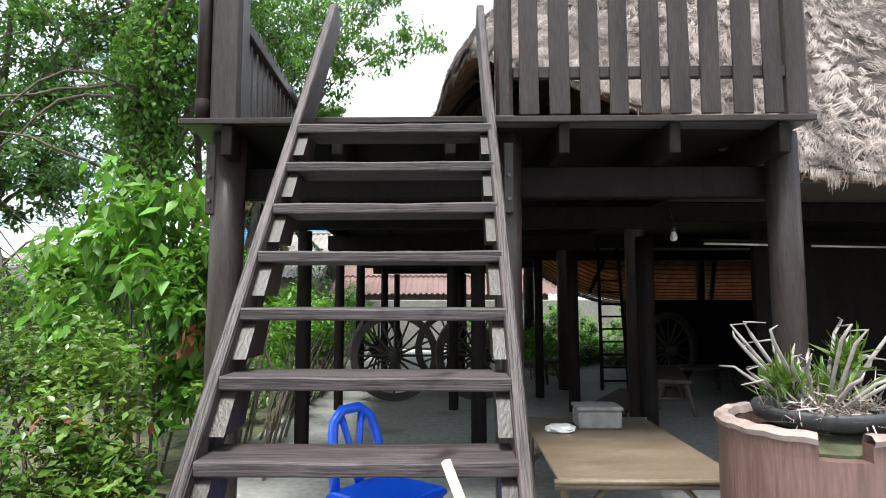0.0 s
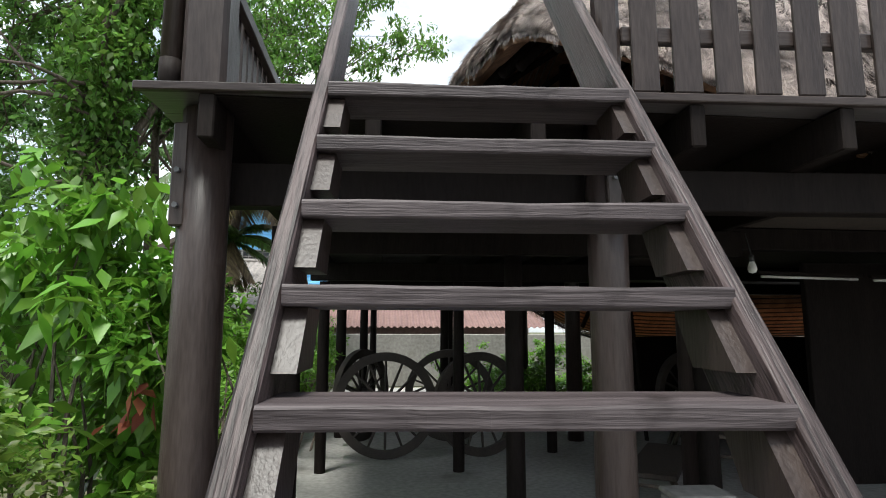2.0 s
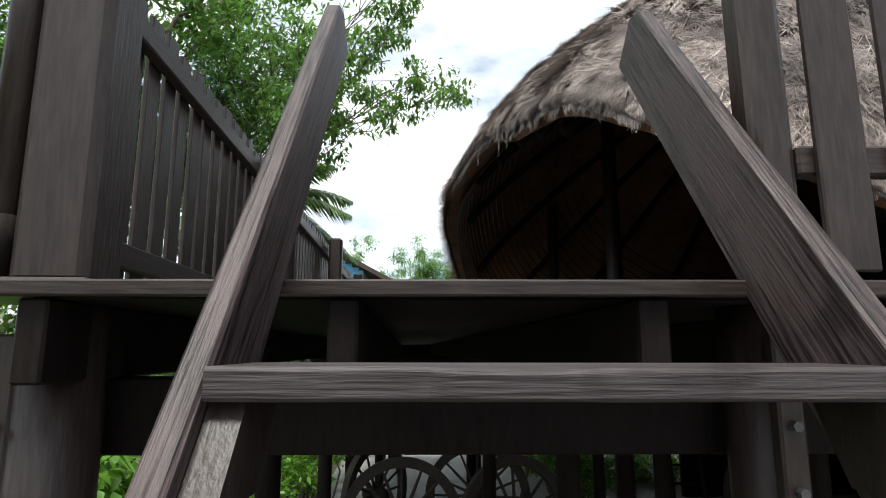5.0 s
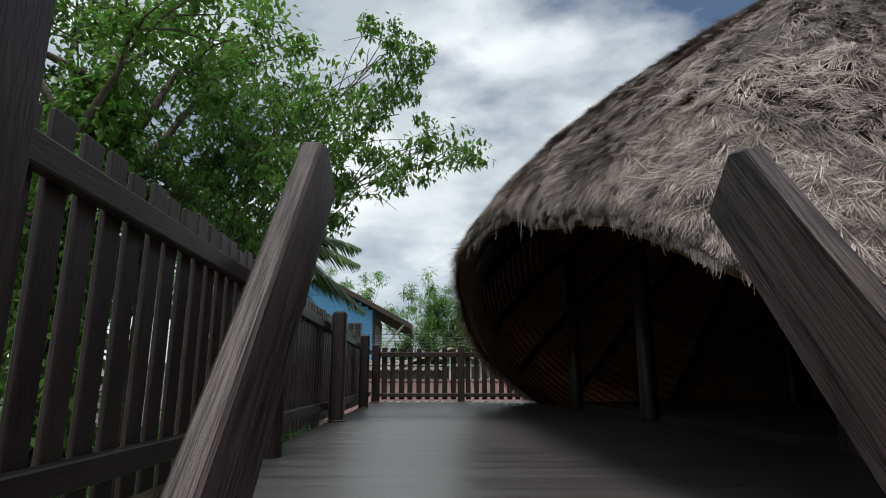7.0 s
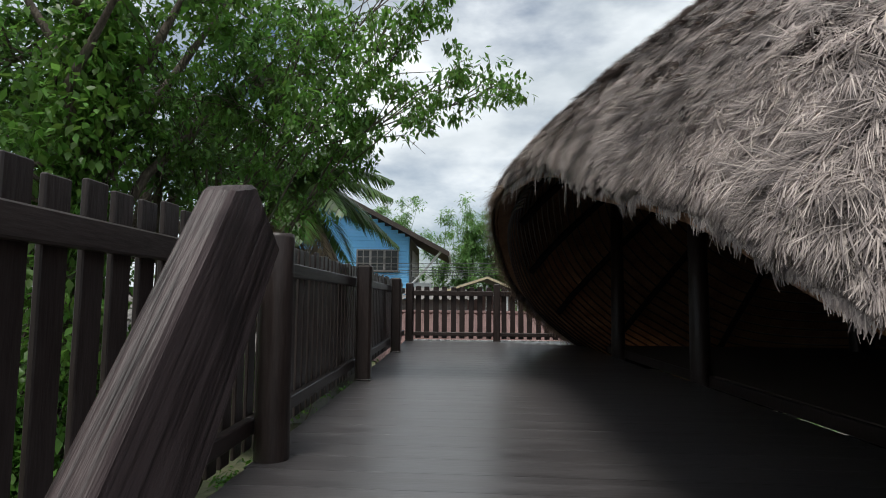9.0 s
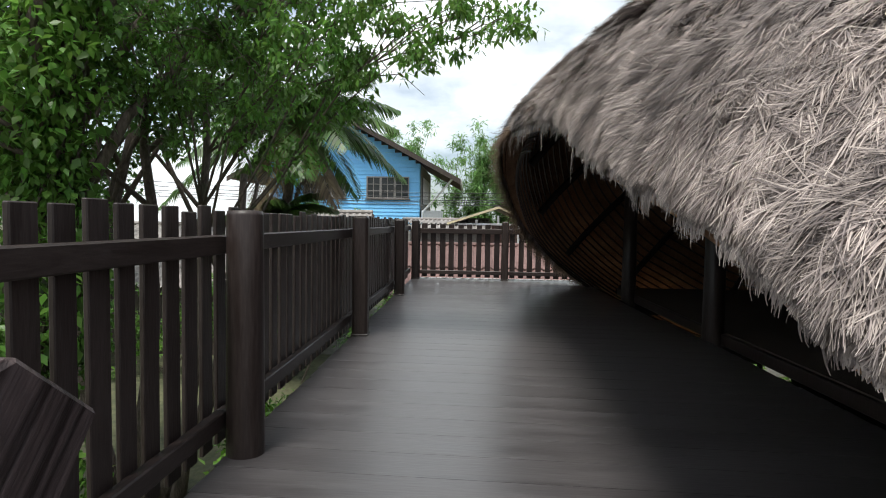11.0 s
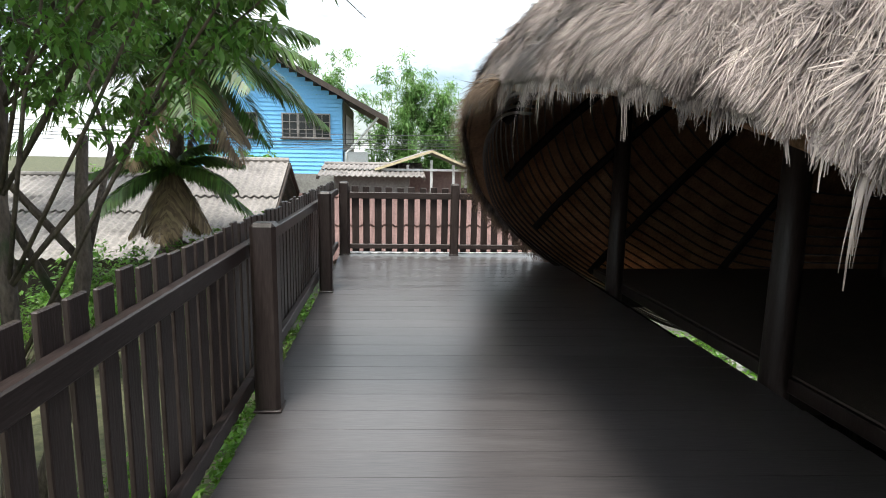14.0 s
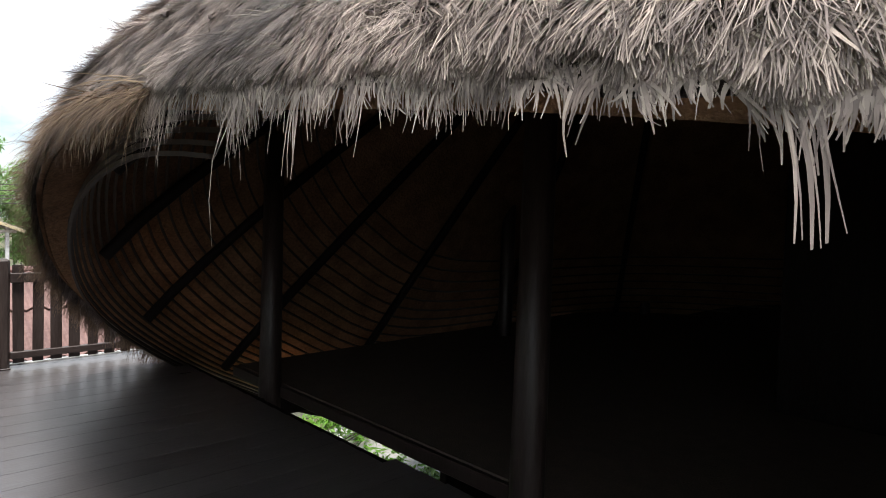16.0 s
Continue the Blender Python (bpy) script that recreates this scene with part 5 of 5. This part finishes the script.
prof = [(0.30, 0.0), (0.335, 0.1), (0.352, 0.3), (0.356, 0.55), (0.352, 0.74), (0.357, 0.80)]
bm = bmesh.new()
outer_r = [[(r * math.cos(2 * math.pi * k / NS), r * math.sin(2 * math.pi * k / NS), z) for k in range(NS)] for r, z in prof]
inner_r = [[(r * math.cos(2 * math.pi * k / NS), r * math.sin(2 * math.pi * k / NS), z) for k in range(NS)] for r, z in ((0.30, 0.80), (0.295, 0.74), (0.29, 0.55))]
grid = [[bm.verts.new(p) for p in row] for row in outer_r + inner_r]
NOTCH = range(43, 48)
for a in range(len(grid) - 1):
    for k in range(NS):
        if k in NOTCH and a in (4, 5, 6):
            continue
        bm.faces.new((grid[a][k], grid[a][(k + 1) % NS], grid[a + 1][(k + 1) % NS], grid[a + 1][k]))
bm.faces.new((grid[4][43], grid[5][43], grid[6][43], grid[7][43]))
bm.faces.new((grid[4][48], grid[7][48], grid[6][48], grid[5][48]))
for k in NOTCH:
    bm.faces.new((grid[4][k], grid[7][k], grid[7][k + 1], grid[4][k + 1]))
bmesh.ops.recalc_face_normals(bm, faces=bm.faces)
part("body", bm, M["pot"], pot)
bm = bmesh.new()
rows = []
for r, z in ((0.362, 0.795), (0.368, 0.815), (0.35, 0.832), (0.31, 0.83), (0.298, 0.80)):
    rows.append([bm.verts.new((r * math.cos(2 * math.pi * k / NS), r * math.sin(2 * math.pi * k / NS), z + 0.003 * math.sin(k * 1.7))) for k in range(NS)])
for a in range(4):
    for k in range(NS):
        if k not in NOTCH:
            bm.faces.new((rows[a][k], rows[a][(k + 1) % NS], rows[a + 1][(k + 1) % NS], rows[a + 1][k]))
part("rim", bm, M["pot_rim"], pot, "worn pale clay rim")
part("soil", lathe([(0.0, 0.77), (0.15, 0.79), (0.287, 0.75), (0.287, 0.70)], 32), M["earth"], pot)
bowl = thing("black_bowl", "dark rubber bowl set in the planter's mouth", "bowl", at=(1.65, 2.52, 0.835))
part("shell", lathe([(0.16, 0.0), (0.235, 0.03), (0.25, 0.075), (0.24, 0.09), (0.225, 0.075), (0.2, 0.04), (0.0, 0.03)], 40), M["rubber"], bowl, smooth=True)
plant = thing("potted_plant", "half-dry plant of grey curling stalks and yellow-green shoots", "plant", at=(1.65, 2.52, 0.87))
rg = random.Random(8)
for k in range(34):
    a, out, h = rg.uniform(0, 6.28), rg.uniform(0.08, 0.34), rg.uniform(0.14, 0.40)
    d = Vector((math.cos(a), math.sin(a), 0))
    curl = rg.uniform(-0.10, 0.14)
    pts = [d * 0.05, d * (0.05 + out * 0.4) + Vector((0, 0, h * 0.45)), d * (0.05 + out * 0.8) + Vector((0, 0, h * 0.85)), d * (0.05 + out) + Vector((0.02, 0, h)), d * (0.05 + out + curl) + Vector((0.03, 0, h + 0.03 - abs(curl) * 0.4))]
    part("stalk", tube([tuple(p) for p in pts], [0.007, 0.008, 0.0075, 0.006, 0.002], 6), M["twig"], plant, smooth=True)
g = np.random.default_rng(77)
v, f = leaf_cloud([(0.05, 0, 0.06, 0.13), (-0.1, 0.02, 0.06, 0.12), (0.12, 0.06, 0.1, 0.1), (-0.16, -0.05, 0.12, 0.06), (0.14, 0, 0.22, 0.05)], 1.0, 420, 0.11, g, -1.0, 0.16, 1.0)
tagged(raw("shoots", v, f, M["leaf_yellow"], plant), kind="stuff")
v, f = leaf_cloud([(0, 0, 0.04, 0.22), (-0.1, -0.1, 0.03, 0.15), (0.12, -0.08, 0.03, 0.15)], 1.0, 700, 0.10, g, -0.3, 0.06, 0.5)
tagged(raw("dry_blades", v, f, M["straw"], plant), kind="stuff")

# blue plastic chair
chair = thing("plastic_chair", "bright blue moulded plastic chair behind the stair", "chair", at=(-0.20, 2.98, 0))
chair.rotation_euler.z = radians(54)
bm = boxes(((-0.20, -0.20, 0.405), (0.20, 0.19, 0.43)), bevel=0.012)
part("seat", bm, M["blue_plastic"], chair)
part("seat_rim", tube([(-0.2, -0.2, 0.40), (0.2, -0.2, 0.40), (0.2, 0.19, 0.40), (-0.2, 0.19, 0.40), (-0.2, -0.2, 0.40)], 0.02, 8), M["blue_plastic"], chair, smooth=True)
for sx in (-1, 1):
    for sy, lean in ((-0.18, -0.05), (0.17, 0.07)):
        part("leg", tube([(sx * 0.175, sy, 0.41), (sx * 0.19, sy + lean * 0.5, 0.2), (sx * 0.205, sy + lean, 0.0)], [0.026, 0.023, 0.02], 8), M["blue_plastic"], chair, smooth=True)
arch = [(-0.17, 0.185, 0.42), (-0.165, 0.215, 0.60), (-0.13, 0.245, 0.74), (-0.06, 0.262, 0.79), (0.06, 0.262, 0.79), (0.13, 0.245, 0.74), (0.165, 0.215, 0.60), (0.17, 0.185, 0.42)]
part("back_frame", tube(arch, [0.027] * 8, 10), M["blue_plastic"], chair, smooth=True)
for sx in (-1, 1):
    part("back_slat", tube([(sx * 0.075, 0.255, 0.77), (sx * 0.03, 0.225, 0.6), (sx * 0.012, 0.19, 0.43)], [0.02, 0.016, 0.016], 8), M["blue_plastic"], chair, smooth=True)

# small fixtures
stick = thing("bamboo_stick", "short pale peeled bamboo stick leaning on the stair", "stick", at=(0.55, 0.92, 0))
part("cane", tube([(0, 0, 0.01), (-0.22, 0.40, 0.455), (-0.442, 0.79, 0.905)], [0.017, 0.016, 0.015], 10), M["peel"], stick, smooth=True)
pole = thing("round_pole", "dark round pole fixed beside the railing's end post", "pole", at=(-1.37, 3.40, DECK_Z))
part("shaft", tube([(0, 0, 0.12), (0, 0, 1.6)], 0.042, 16), M["wood"], pole, smooth=True)
part("socket", tube([(0, 0, 0.0), (0, 0, 0.10), (0, 0, 0.17)], [0.032, 0.045, 0.044], 16), M["under"], pole, "black socket", smooth=True)
lamp = thing("hanging_bulb", "milky bulb hanging from the deck beam, switched off", "lamp", at=(2.05, 5.05, 1.86))
part("glass", lathe([(0.0, 0.0), (0.024, 0.008), (0.032, 0.03), (0.028, 0.055), (0.016, 0.085)], 16), M["bulb"], lamp, smooth=True)
part("holder", tube([(0, 0, 0.085), (0, 0, 0.13)], 0.018, 10), M["rubber"], lamp, smooth=True)
part("cable", tube([(0, 0, 0.13), (0, 0.06, 0.30)], 0.004, 5), M["rubber"], lamp)
for x, y, rz in ((3.3, 6.2, 12), (4.6, 6.5, 12)):
    tl = thing("tube_lamp", "slim white tube lamp fixed under the floor, switched off", "lamp", "tube lamps", at=(x, y, 1.94))
    tl.rotation_euler.z = radians(rz)
    part("tube", tube([(-0.55, 0, 0), (0.55, 0, 0)], 0.013, 8), M["bulb"], tl, smooth=True)
    part("batten", boxes(((-0.6, -0.02, 0.02), (0.6, 0.02, 0.05)), bevel=0.004), M["under"], tl)
for x in (-1.29, 0.46):
    plate = thing("bracket_plate", "dark bolted plank joining post and beam", "bracket", "brackets", at=(x, 3.372, 1.86))
    part("plate", boxes(((-0.03, -0.02, 0), (0.03, 0.02, 0.42)), bevel=0.006), M["wood"], plate)
    for z in (0.08, 0.22):
        part("bolt", tube([(0, -0.04, z), (0, -0.015, z)], 0.012, 6), M["metal"], plate)

# low weeds on the ground past the hut's end
g = np.random.default_rng(301)
weeds = thing("weeds", "low bright green weeds on the ground beside the hut", "weeds", kind="stuff", at=(3.4, 13.6, 0))
cl = [(g.uniform(-1.7, 3.0), g.uniform(-2.0, 3.2), 0.14, 0.26) for _ in range(110)]
v, f = leaf_cloud(cl, 1.0, 9000, 0.14, g, 0.3, 0.4, 1.0)
v[:, 2] = np.maximum(v[:, 2], -0.04)
raw("leaves", v, f, M["leaf_bright"], weeds)

# sill and light strip at the deck's far end
sill = part("trim", boxes(((-1.3, 14.12, 2.375), (2.1, 14.17, 2.405)), bevel=0.006), M["white"])
tagged(sill, "pale timber strip along the deck's far edge", "trim", kind="structure")

# ---------------------------------------------------------------- deck boards
flooring = thing("floor", "dark grey-brown painted deck boards, dull and slightly worn", "floor", kind="structure", at=(0, 0, 0))
y, k = 3.234, 0
while y < 14.15:
    w = 0.2378
    x1 = 2.14 if y < 4.6 else (1.996 if y < 9.8 else 1.90)
    x0 = -1.42 if y < 3.5 else -1.300
    link("plank", sized("plank", (x1 - x0, w, 0.030), 0.00005), M["deck"], flooring, m=SKEW @ Matrix.Translation(((x1 + x0) / 2 + rnd.uniform(-0.004, 0.004) - (y - 3.44) * math.tan(radians(2.8)), y + w / 2, DECK_Z - 0.031)))
    y += w + 0.0035

# ---------------------------------------------------------------- what stands askew with the stair
ASKEW = {"open_stair", "deck_post", "vine_tree", "climbing_vine", "bare_branches", "shade_tree", "broad_leaf_shrub", "red_leaves", "hedge_shrub", "cart_wheel", "bench", "ladder", "bamboo_table", "pale_box", "plastic_bag", "clay_planter", "black_bowl", "potted_plant", "plastic_chair", "bamboo_stick", "round_pole", "hanging_bulb", "tube_lamp", "bracket_plate"}
for ob in list(bpy.data.objects):
    if ob.parent is None and (ob.name.split(".")[0] in ASKEW or ob == front_rail):
        ob.matrix_basis = SKEW @ ob.matrix_basis
